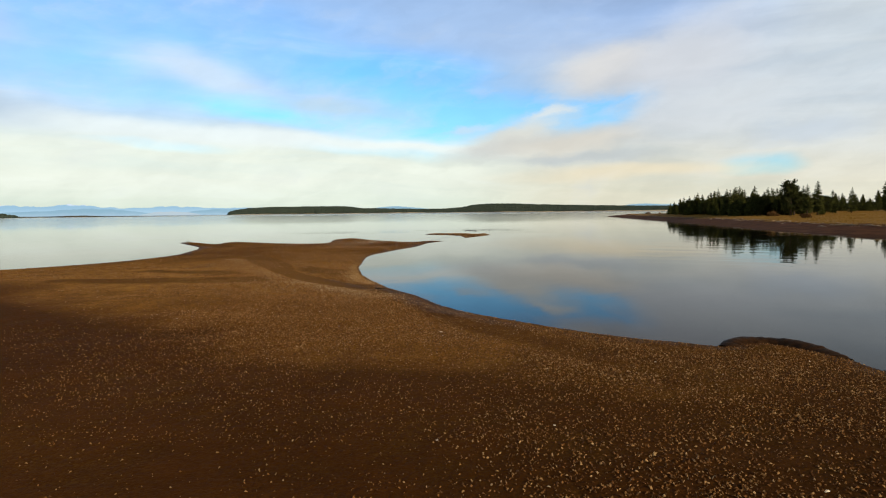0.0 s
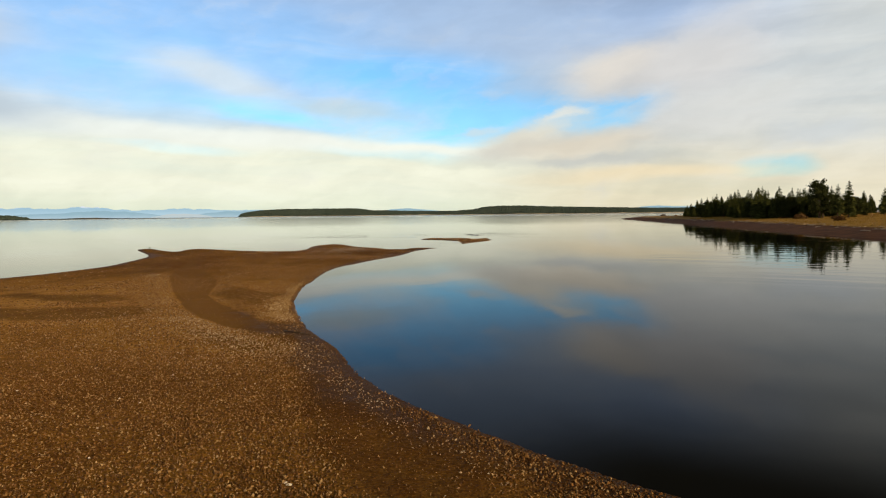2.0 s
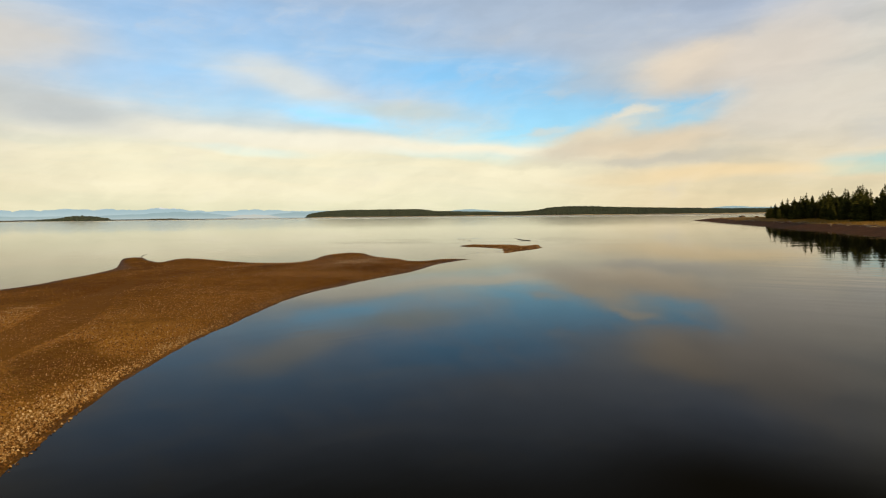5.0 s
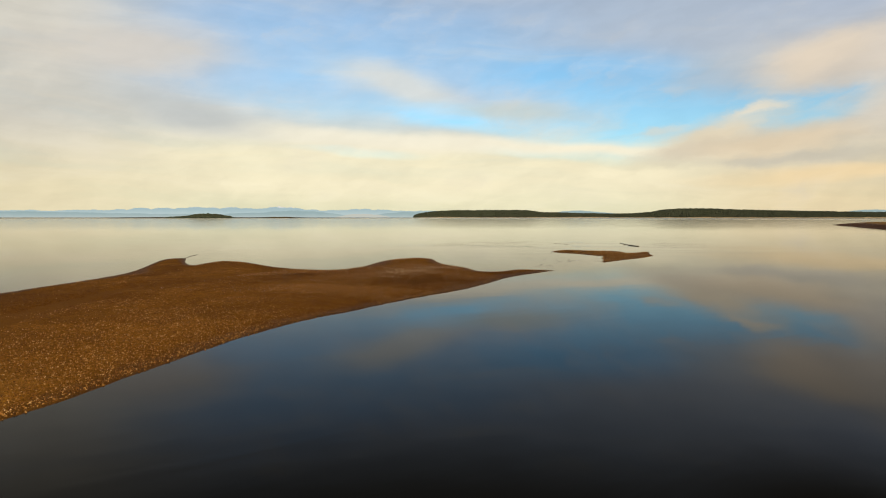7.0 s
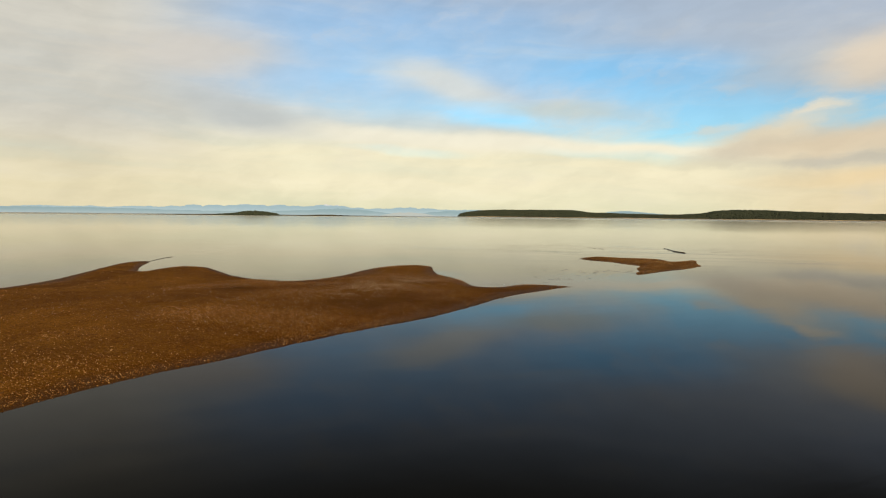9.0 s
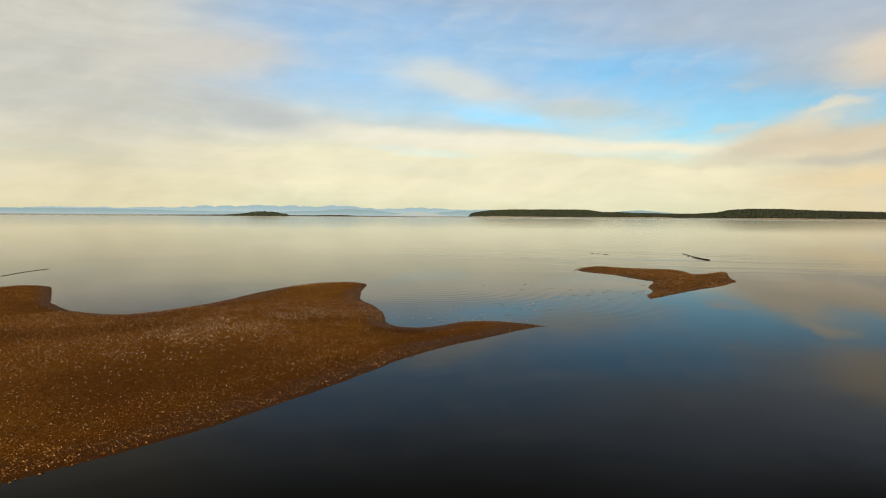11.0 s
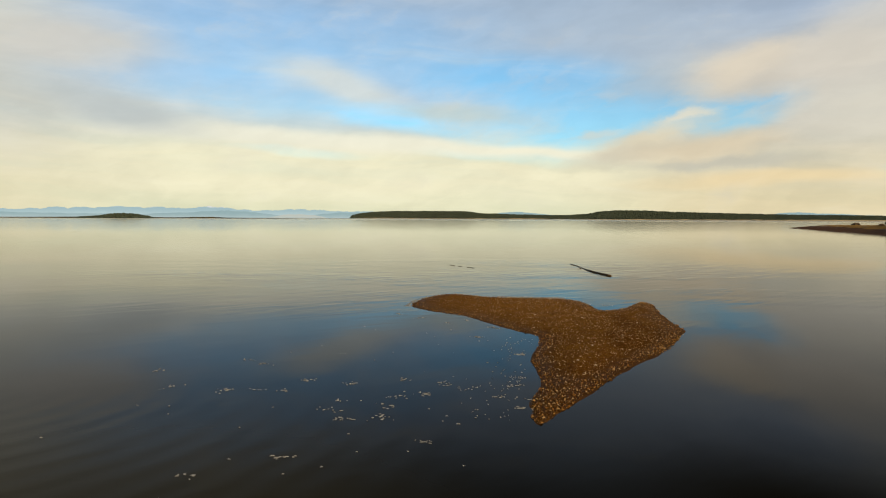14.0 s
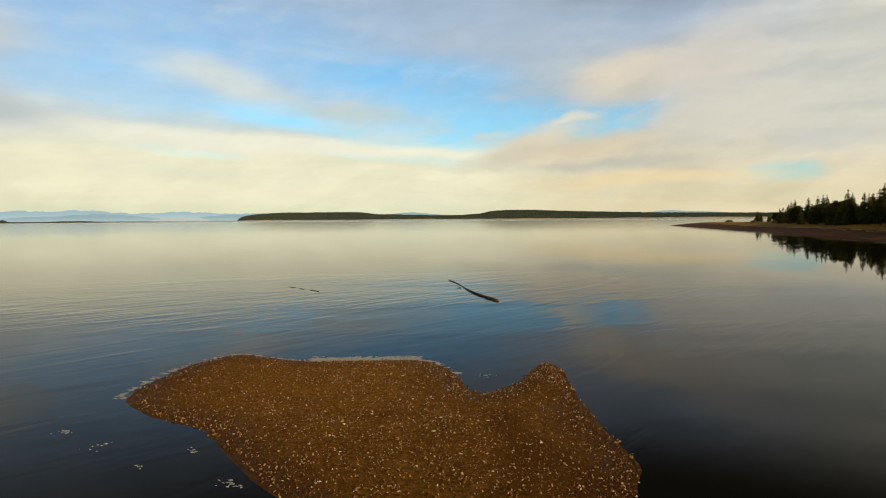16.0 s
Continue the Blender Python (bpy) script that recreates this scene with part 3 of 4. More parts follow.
# ---------------------------------------------------------------- ground and water
def grid_ground():
    xs = np.concatenate([np.arange(-112, -30, 0.8), np.arange(-30, 20, 0.25), np.arange(20, 50.1, 0.6)])
    ys = np.concatenate([np.arange(-24, 20, 0.6), np.arange(20, 60, 0.25), np.arange(60, 130, 0.45), np.arange(130, 150, 0.3), np.arange(150, 190, 0.25), np.arange(190, 200.1, 0.6)])
    X, Y = np.meshgrid(xs, ys)
    Z = height(X, Y)
    nx, ny = len(xs), len(ys)
    verts = np.stack([X.ravel(), Y.ravel(), Z.ravel()], 1)
    i = (np.arange(ny - 1)[:, None] * nx + np.arange(nx - 1)[None, :]).ravel()
    faces = np.stack([i, i + 1, i + nx + 1, i + nx], 1).tolist()
    # skirt: the sea bed and the coast behind, out to the horizon
    rim = list(range(nx)) + [r * nx + nx - 1 for r in range(1, ny)] + [(ny - 1) * nx + c for c in range(nx - 2, -1, -1)] + [r * nx for r in range(ny - 2, 0, -1)]
    k = len(rim)
    c = verts[rim]
    rings = [verts]
    base = len(verts)
    prev = rim
    for far in (60, 400, 4900):
        w = c[:, :2] - np.array([-31, 88])
        w = w / np.linalg.norm(w, axis=1)[:, None]
        q = np.array([-31, 88]) + w * (np.linalg.norm(c[:, :2] - np.array([-31, 88]), axis=1)[:, None] + far)
        z = np.where(q[:, 1] < -30, 0.6, -2.5) if far < 4000 else np.full(k, -2.5)
        rings.append(np.column_stack([q, z]))
        cur = list(range(base, base + k))
        faces += [[prev[j], cur[j], cur[(j + 1) % k], prev[(j + 1) % k]] for j in range(k)]
        prev, base = cur, base + k
    V = np.concatenate(rings)
    me = mesh_of("ground", V, faces, BEACH, smooth=True)
    at = me.attributes.new("silt", "FLOAT", "POINT")
    at.data.foreach_set("value", silt_dark_at(V[:, 0], V[:, 1]).astype(np.float32))
    ch = me.attributes.new("channel", "FLOAT", "POINT")
    ch.data.foreach_set("value", np.clip(line_distance(V[:, 0], V[:, 1], STREAM), -3, 3).astype(np.float32))
    return tagged(new("ground", me), "brown gravel and shell beach spit with wet silt channels", "beach", kind="structure")


grid_ground()


def water_sheet():
    k = 96
    rings = (0.5, 60, 250, 900, 2500, 4900)
    verts, faces = [(8, 90, 0)], []
    for r in rings:
        verts += [(8 + r * math.cos(2 * math.pi * j / k), 90 + r * math.sin(2 * math.pi * j / k), 0) for j in range(k)]
    faces += [[0, 1 + j, 1 + (j + 1) % k] for j in range(k)]
    for q in range(len(rings) - 1):
        a, b = 1 + q * k, 1 + (q + 1) * k
        faces += [[a + j, b + j, b + (j + 1) % k, a + (j + 1) % k] for j in range(k)]
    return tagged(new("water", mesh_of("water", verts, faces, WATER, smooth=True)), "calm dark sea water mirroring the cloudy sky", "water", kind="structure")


water_sheet()


# ---------------------------------------------------------------- peninsula with its wood
PEN = ((135, -80), (125, 20), (112, 95), (103, 140), (97, 165), (99, 187), (105, 228), (112, 268), (120, 325), (133, 425), (146, 520), (156, 590), (163, 632), (176, 634), (215, 640), (300, 690), (520, 760), (900, 700), (950, 100), (700, -150))
pen_loop = curve_through(PEN, 6)


def pen_height(x, y):
    d = inside_distance(x, y, pen_loop) + 3 * waves(x, y, 25)
    bank = np.where(d > 0, 2.3 * np.clip(d / 19, 0, 1) ** 0.9, -2 + 2 * np.exp(np.minimum(d, 0) / 15))
    return bank + np.clip((d - 16) / 100, 0, 1) * 2.2 + np.clip(d / 20, 0, 1) * (0.5 * waves(x, y, 30) + 0.2 * waves(x, y, 9)), d


def peninsula():
    xs = np.concatenate([np.arange(85, 260, 3.0), np.arange(260, 960, 20.0)])
    ys = np.concatenate([np.arange(-170, 60, 20.0), np.arange(60, 700, 3.0), np.arange(700, 800, 20.0)])
    X, Y = np.meshgrid(xs, ys)
    Z, D = pen_height(X, Y)
    nx, ny = len(xs), len(ys)
    i = (np.arange(ny - 1)[:, None] * nx + np.arange(nx - 1)[None, :]).ravel()
    F = np.stack([i, i + 1, i + nx + 1, i + nx], 1)
    me = mesh_of("peninsula_ground", np.stack([X.ravel(), Y.ravel(), Z.ravel()], 1), F, BANK, smooth=True)
    me.materials.append(GRASS)
    d = D.ravel()[F].mean(1) + 5 * waves(X.ravel()[F[:, 0]], Y.ravel()[F[:, 0]], 12)
    me.polygons.foreach_set("material_index", (d > 15).astype(np.int32))
    return tagged(new("peninsula_ground", me), "low shingle bank with dry golden grass on top", "shore", kind="structure")


peninsula()


def tube(bm, line, sides=7):
    """A tapered, bent tube along (point, radius) rows, closed at both ends."""
    rings = []
    for k, (p, r) in enumerate(line):
        a = Vector(line[max(k - 1, 0)][0])
        b = Vector(line[min(k + 1, len(line) - 1)][0])
        q = (b - a).to_track_quat("Z", "Y")
        rings.append([bm.verts.new(Vector(p) + q @ Vector((r * math.cos(2 * math.pi * j / sides), r * math.sin(2 * math.pi * j / sides), 0))) for j in range(sides)])
    for a, b in zip(rings[:-1], rings[1:]):
        for j in range(sides):
            bm.faces.new((a[j], a[(j + 1) % sides], b[(j + 1) % sides], b[j]))
    bm.faces.new(rings[0][::-1])
    bm.faces.new(rings[-1])


def conifer_meshes(seed, tall, wide, ragged, bare):
    """Trunk and crown of a fir: whorls of drooping boughs, each a ridge of needle sprays."""
    r = random.Random(seed)
    bm = bmesh.new()
    lean = (r.uniform(-0.3, 0.3), r.uniform(-0.3, 0.3))
    tube(bm, [((0, 0, -0.6), 0.018 * tall), ((lean[0] * 0.3, lean[1] * 0.3, tall * 0.35), 0.013 * tall), ((lean[0], lean[1], tall * 0.75), 0.006 * tall), ((lean[0], lean[1], tall * 0.985), 0.0015 * tall)])
    trunk = bm_mesh("trunk", bm, BARK, smooth=True)
    V, F = [], []
    z = tall * bare
    while z < tall * 0.99:
        u = (z - tall * bare) / (tall * (1 - bare))
        spread = wide * 1.32 * ((1 - u) ** 0.70) * (0.6 + 0.4 * min(1, u * 6)) + 0.10
        count = int(7 + 6 * (1 - u))
        for k in range(count):
            if r.random() < ragged * 0.35:
                continue
            a = 2 * math.pi * (k + r.random()) / count
            ln = spread * r.uniform(1 - ragged, 1.12)
            c, s = math.cos(a), math.sin(a)
            droop = -0.22 * ln + r.uniform(-0.1, 0.16) * ln + 0.25 * ln * u
            w = 0.30 * ln + 0.20
            zz = z + r.uniform(-0.2, 0.2)
            ox, oy = lean[0] * z / tall, lean[1] * z / tall
            steps = 3
            for q in range(steps):
                f0, f1 = q / steps, (q + 1) / steps
                wid0, wid1 = w * (1 - 0.4 * f0) * r.uniform(0.7, 1.2), w * (1 - f1) * 0.9 + 0.03
                b = len(V)
                for f, ww, dz in ((f0, 0, 0.10 * w), (f0, wid0, -0.30 * w), (f0, -wid0, -0.30 * w), (f1 + 0.08, 0, 0.02 * w), (f1, wid1, -0.45 * w), (f1, -wid1, -0.45 * w)):
                    V.append((ox + c * ln * f - s * ww, oy + s * ln * f + c * ww, zz + droop * f + dz))
                F += [(b, b + 1, b + 4, b + 3), (b, b + 3, b + 5, b + 2)]
        z += (0.030 + 0.016 * (1 - u)) * tall * r.uniform(0.75, 1.2)
    tip = len(V)
    V += [(lean[0] + 0.12, lean[1], tall * 0.95), (lean[0] - 0.06, lean[1] + 0.1, tall * 0.95), (lean[0] - 0.06, lean[1] - 0.1, tall * 0.95), (lean[0], lean[1], tall * 1.02)]
    F += [(tip, tip + 1, tip + 3), (tip + 1, tip + 2, tip + 3), (tip + 2, tip, tip + 3)]
    return trunk, mesh_of("crown", V, F, NEEDLES)


def broad_meshes(seed, tall, wide):
    """Trunk with limbs, and a broad uneven crown of many small leaf clumps."""
    r = random.Random(seed)
    bm = bmesh.new()
    tube(bm, [((0, 0, -0.6), 0.03 * tall), ((0.2, 0.1, tall * 0.3), 0.022 * tall), ((0.1, 0.3, tall * 0.65), 0.012 * tall), ((0.3, 0.2, tall * 0.9), 0.003 * tall)], 8)
    V, F = [], []
    for k in range(32):
        u = r.uniform(0.10, 0.95)
        a = r.uniform(0, 6.283)
        ln = wide * (1 - 0.72 * abs(u - 0.5) * 1.5) * r.uniform(0.5, 1.05)
        root = Vector((0.2, 0.2, tall * u * 0.82))
        end = root + Vector((math.cos(a) * ln, math.sin(a) * ln, tall * 0.12 * r.uniform(0.3, 1.4)))
        tube(bm, [(root, 0.008 * tall), (root.lerp(end, 0.5) + Vector((0, 0, 0.3)), 0.005 * tall), (end, 0.0015 * tall)], 5)
        for q in range(100):
            f = r.uniform(0.3, 1.08)
            p = root.lerp(end, f) + Vector((r.gauss(0, 0.85), r.gauss(0, 0.85), r.gauss(0.2, 0.6)))
            sz = r.uniform(0.28, 0.75)
            b = len(V)
            rot = Euler((r.uniform(0, 6.28), r.uniform(0, 6.28), 0)).to_matrix()
            for c in ((1, 0, 0), (-0.5, 0.8, 0.1), (-0.5, -0.8, 0.1), (0.1, 0.1, 0.55)):
                V.append(tuple(p + rot @ (Vector(c) * sz)))
            F += [(b, b + 1, b + 3), (b + 1, b + 2, b + 3), (b + 2, b, b + 3), (b, b + 2, b + 1)]
    return bm_mesh("trunk", bm, BARK, smooth=True), mesh_of("crown", V, F, PINE)


def tree(name, meshes, label, category, group):
    base = new(name)
    tagged(base, label, category, group)
    part("trunk", meshes[0], base)
    part("crown", meshes[1], base)
    return base


def put_on_land(ob, x, y, turn=0.0, size=1.0, first=False):
    z = float(pen_height(np.array([x]), np.array([y]))[0][0])
    m = pose(x, y, z, 0, 0, turn)
    if first:
        ob.matrix_basis = m @ Matrix.Diagonal((size, size, size, 1))
        return ob
    made = copy_thing(ob, m)
    made.scale = (size, size, size)
    return made


FIRS = [tree("fir_tree", conifer_meshes(k, t, w, g, b), lab, "tree", "firs of the shore wood") for k, (t, w, g, b, lab) in enumerate((
    (20, 3.4, 0.35, 0.08, "dark green pointed fir in the shore wood"),
    (22, 4.0, 0.45, 0.12, "tall ragged dark green fir in the wood"),
    (17, 3.6, 0.30, 0.05, "dense young fir at the edge of the wood"),
    (24, 3.8, 0.50, 0.20, "old thin fir with a bare lower trunk"),
    (13, 3.0, 0.35, 0.03, "small bushy fir beside the dry grass"),
))]
BROADS = [tree("pine_tree", broad_meshes(50 + k, t, w), lab, "tree", "broad pines of the shore wood") for k, (t, w, lab) in enumerate((
    (24, 7.5, "big broad-crowned dark pine above the meadow"),
    (18, 5.5, "round-topped pine among the firs"),
))]


def shore_wood():
    r = random.Random(11)
    # front edge of the wood and its back line, from the point towards the meadow
    front = ((230, 612), (208, 562), (180, 500), (167, 440), (159, 385), (156, 345), (160, 312))
    used = set()
    spots = []
    for k in range(260):
        t = r.random() ** 0.9 * (len(front) - 1.001)
        i = int(t)
        x = front[i][0] + (front[i + 1][0] - front[i][0]) * (t - i)
        y = front[i][1] + (front[i + 1][1] - front[i][1]) * (t - i)
        deep = abs(r.gauss(0, 22))
        if y < 320:
            deep = min(deep * 0.4, 10)
        spots.append((x + deep + r.uniform(-3, 3), y + r.uniform(-8, 8) + deep * 0.15, deep))
    for x, y, deep in spots:
        if any((x - a) ** 2 + (y - b) ** 2 < 7 for a, b in used):
            continue
        used.add((x, y))
        near_point = max(0.0, min(1.0, (y - 400) / 200))
        kind = r.choice((0, 1, 2, 2, 3, 5)) if deep > 5 else r.choice((0, 2, 4, 4, 6))
        src = BROADS[1] if kind in (5, 6) else FIRS[kind]
        s = r.uniform(0.70, 1.0) * (1 - 0.62 * near_point) * (0.72 if y < 400 else 0.82)
        put_on_land(src, x, y, r.uniform(0, 360), s)
    # the big pine with tall firs beside it, above the open meadow
    put_on_land(BROADS[0], 166, 302, 30, 0.74, first=True)
    put_on_land(BROADS[0], 172, 310, 140, 0.64)
    put_on_land(FIRS[3], 171.5, 298, 10, 0.62, first=True)
    put_on_land(FIRS[1], 177, 299, 70, 0.74, first=True)
    put_on_land(FIRS[0], 172, 326, 200, 0.7, first=True)
    put_on_land(BROADS[1], 158, 318, 15, 0.66, first=True)
    put_on_land(FIRS[4], 182, 305, 0, 0.6, first=True)
    put_on_land(FIRS[2], 152, 330, 0, 0.9, first=True)
    # a second wood behind the meadow
    for k in range(60):
        a = r.random()
        x, y = 238 + 85 * a + r.uniform(-4, 4), 396 + 20 * a + r.uniform(-10, 40)
        put_on_land(FIRS[r.choice((0, 1, 2, 2, 4))], x, y, r.uniform(0, 360), r.uniform(0.42, 0.7))
    put_on_land(FIRS[1], 282, 402, 20, 0.95)
    put_on_land(FIRS[2], 291, 408, 60, 0.85)
    # lone small trees towards the point
    put_on_land(FIRS[4], 226, 622, 0, 0.5)
    put_on_land(FIRS[4], 220, 614, 80, 0.6)


shore_wood()


def bush_mesh(seed, size):
    r = random.Random(seed)
    V, F = [], []
    for q in range(320):
        a, e = r.uniform(0, 6.283), math.asin(r.uniform(0.0, 1.0))
        d = size * r.uniform(0.45, 1.0)
        p = Vector((d * math.cos(e) * math.cos(a), d * math.cos(e) * math.sin(a), 0.8 * d * math.sin(e)))
        sz = r.uniform(0.10, 0.26) * size
        rot = Euler((r.uniform(0, 6.28), r.uniform(0, 6.28), 0)).to_matrix()
        b = len(V)
        for c in ((1, 0, 0), (-0.5, 0.8, 0.1), (-0.5, -0.8, 0.1), (0.1, 0.1, 0.55)):
            V.append(tuple(p + rot @ (Vector(c) * sz)))
        F += [(b, b + 1, b + 3), (b + 1, b + 2, b + 3), (b + 2, b, b + 3)]
    return mesh_of("bush", V, F, RUST)


RUST = make_plain("rusty_shrub_leaves", (0.07, 0.040, 0.014), (0.16, 0.085, 0.03), 0.8, depth=0.05, island=True)


def bushes():
    r = random.Random(5)
    me = [bush_mesh(k, s) for k, s in enumerate((2.0, 1.4, 2.6))]
    for k, (x, y) in enumerate(((143, 250), (150, 268), (155, 292), (160, 322), (162, 350), (167, 392), (172, 430), (178, 470), (183, 515), (190, 560))):
        ob = new("bush", me[k % 3])
        tagged(ob, "low rusty brown shrub in dry grass", "shrub", "shrubs along the meadow")
        put_on_land(ob, x + r.uniform(-3, 3), y, r.uniform(0, 360), r.uniform(0.7, 1.1), first=True)


bushes()


def boulder():
    bm = bmesh.new()
    bmesh.ops.create_icosphere(bm, subdivisions=3, radius=1.0)
    for v in bm.verts:
        n = noise.noise(v.co * 1.3) * 0.35 + noise.noise(v.co * 3.1) * 0.12
        v.co = Vector((v.co.x * 3.4, v.co.y * 2.6, max(v.co.z, -0.4) * 1.9)) * (1 + n)
    ob = new("boulder", bm_mesh("boulder", bm, ROCK, smooth=True))
    tagged(ob, "dark rock lying on the shingle point", "rock")
    put_on_land(ob, 197, 606, 20, 0.9, first=True)


boulder()


def drift_line():
    """Bleached logs along the top of the bank."""
    r = random.Random(8)
    bm = bmesh.new()
    line = curve_through([(x + 14, y) for x, y in PEN[2:12]], 40, closed=False)
    for k in range(280):
        x, y = line[r.randrange(len(line))]
        x, y = x + r.gauss(0, 1.6), y + r.uniform(-4, 4)
        z = float(pen_height(np.array([x]), np.array([y]))[0][0]) + 0.12
        a = radians(78 + r.gauss(0, 18))
        ln, rad = r.uniform(0.5, 2.4), r.uniform(0.05, 0.13)
        c = Vector((math.cos(a), math.sin(a), 0)) * ln
        p = Vector((x, y, z))
        tube(bm, [(p - c, rad * 0.7), (p - c * 0.2 + Vector((0, 0, 0.08)), rad), (p + c, rad * 0.45)], 6)
    tagged(new("driftwood_line", bm_mesh("driftwood_line", bm, DRIFT, smooth=True)), "bleached driftwood logs strewn along the bank", "driftwood", kind="stuff")


drift_line()


def grass_tufts():
    r = np.random.default_rng(21)
    k = 60000
    x, y = r.uniform(108, 240, k), r.uniform(90, 420, k)
    z, d = pen_height(x, y)
    keep = d > 14
    x, y, z = x[keep], y[keep], z[keep]
    k = len(x)
    a = r.uniform(0, 6.283, k)
    w, h = r.uniform(0.05, 0.16, k), r.uniform(0.08, 0.20, k)
    c, s = np.cos(a) * w, np.sin(a) * w
    V = np.stack([np.stack([x - c, y - s, z - 0.05], 1), np.stack([x + c, y + s, z - 0.05], 1), np.stack([x + c * 1.3 + 0.1, y + s * 1.3, z + h * 0.8], 1), np.stack([x - c * 0.6, y - s * 0.6 + 0.2, z + h], 1)], 1).reshape(-1, 3)
    F = np.arange(4 * k).reshape(-1, 4)
    tagged(new("dry_grass", mesh_of("dry_grass", V, F, GRASS)), "dry golden marsh grass on the meadow", "grass", kind="stuff")


grass_tufts()


# ---------------------------------------------------------------- far land
EYE = (8.0, 90.0)


def polar(az, dist):
    return EYE[0] + dist * math.sin(radians(az)), EYE[1] + dist * math.cos(radians(az))


def far_ridge(name, profile, dist, depth, mat, label, category, bend=0.0, rough=0.08, seed=0, kind="structure"):
    """Land with a real slope: rows of (azimuth, height in metres) along its crest."""
    r = np.random.default_rng(seed)
    az = np.arange(profile[0][0], profile[-1][0] + 0.01, 0.12)
    hh = np.interp(az, [p[0] for p in profile], [p[1] for p in profile])
    hh = hh * (1 + rough * (waves(az * 10, az * 0 + seed, 6) + 0.6 * waves(az * 10, az * 0 + seed + 9, 1.8)) * 2)
    shape = ((-0.5, -0.02), (-0.42, 0.16), (-0.25, 0.62), (0.0, 1.0), (0.25, 0.7), (0.5, -0.02))
    V, F = [], []
    for q, (f, k) in enumerate(shape):
        for a, h in zip(az, hh):
            x, y = polar(a, dist + bend * abs(a) + f * depth)
            V.append((x, y, h * k if k > 0 else -2.0))
    n = len(az)
    for q in range(len(shape) - 1):
        F += [(q * n + j, q * n + j + 1, (q + 1) * n + j + 1, (q + 1) * n + j) for j in range(n - 1)]
    F += [tuple(q * n for q in range(len(shape))), tuple(q * n + n - 1 for q in range(len(shape)))[::-1]]
    return tagged(new(name, mesh_of(name, V, F, mat, smooth=True)), label, category, kind=kind)


ISLAND = ((-19.3, 1), (-19.0, 14), (-18.4, 25), (-17.4, 34), (-15.6, 41), (-12, 42), (-9, 42), (-7.6, 29), (-4, 23), (-1.5, 19), (0, 20), (1.7, 29), (2.6, 43), (4, 51), (6.5, 50), (8, 44), (11, 38), (14, 32), (18, 26), (22, 23), (26, 20), (32, 15), (38, 4))
far_ridge("wooded_island", ISLAND, 4100, 330, FAR_EARTH, "long low wooded island across the bay", "island", seed=4)


def far_wood(profile, dist, depth, count, tall, seed, name, label):
    """Close-set small crowns all over a far ridge."""
    r = np.random.default_rng(seed)
    az = r.uniform(profile[0][0], profile[-1][0], count)
    f = r.uniform(-0.46, 0.06, count)
    hh = np.interp(az, [p[0] for p in profile], [p[1] for p in profile])
    k = np.interp(f, (-0.5, -0.42, -0.25, 0.0, 0.25), (0, 0.16, 0.62, 1.0, 0.7))
    d = dist + f * depth
    x, y = EYE[0] + d * np.sin(np.radians(az)), EYE[1] + d * np.cos(np.radians(az))
    z = hh * k - 1
    h = tall * r.uniform(0.8, 1.1, count) * np.clip(hh / 9, 0.3, 1)
    w = h * r.uniform(0.6, 1.0, count)
    V, ring = [], 5
    turn = r.uniform(0, 6.28, count)
    for lvl, rad in ((0.0, 0.8), (0.35, 1.0), (0.75, 0.55)):
        for j in range(ring):
            a = turn + 2 * np.pi * j / ring
            V.append(np.stack([x + w * rad * np.cos(a), y + w * rad * np.sin(a), z + h * lvl], 1))
    V.append(np.stack([x, y, z + h], 1))
    per = len(V)
    V = np.stack(V, 1).reshape(-1, 3)
    base = np.arange(count)[:, None] * per
    quads = [[q * ring + j, q * ring + (j + 1) % ring, (q + 1) * ring + (j + 1) % ring, (q + 1) * ring + j] for q in range(2) for j in range(ring)]
    tris = [[2 * ring + j, 2 * ring + (j + 1) % ring, 3 * ring] for j in range(ring)]
    F = np.concatenate([base + np.array(t) for t in quads]).tolist() + np.concatenate([base + np.array(t) for t in tris]).tolist()
    tagged(new(name, mesh_of(name, V, F, FAR_WOOD)), label, "forest", kind="stuff")


# added pale strip stands in for the bright line on the water here
WATERLINE_PALE = make_plain("far_pale_waterline", (0.34, 0.30, 0.22), (0.52, 0.46, 0.36), 0.02, depth=0.3)
far_ridge("island_waterline_strip", ((-19.0, 0.5), (-17, 3.5), (-9, 2.5), (-4, 4.5), (0, 2.5), (6, 4.0), (12, 3.0), (18, 4.5), (24, 5.0), (30, 4.0), (37, 1)), 3915, 30, WATERLINE_PALE, "narrow pale strip added for the bright waterline below the wooded island", "beach", rough=0.3, seed=5)
far_wood(ISLAND, 4100, 330, 13000, 9.5, 31, "island_forest", "dark green forest covering the far island")
ISLET = ((-40.6, 1), (-40.2, 3.6), (-39.6, 4.0), (-38.9, 4.6), (-38.2, 7.4), (-37.2, 8.6), (-36.2, 6.8), (-35.4, 4.5), (-35.0, 1))
far_ridge("wooded_islet", ISLET, 2300, 60, FAR_EARTH, "small islet with a dark clump of trees", "island", seed=6)
far_wood(ISLET, 2300, 60, 300, 11, 33, "islet_trees", "dark trees crowded on the small islet")
far_ridge("low_sandbar", ((-46, 0.5), (-43, 3), (-40, 4), (-36, 3.5), (-33, 3), (-31.5, 5), (-30.6, 5), (-29, 2), (-24, 0.6)), 2420, 30, FAR_EARTH, "low dark reef beside the islet", "reef", seed=8)

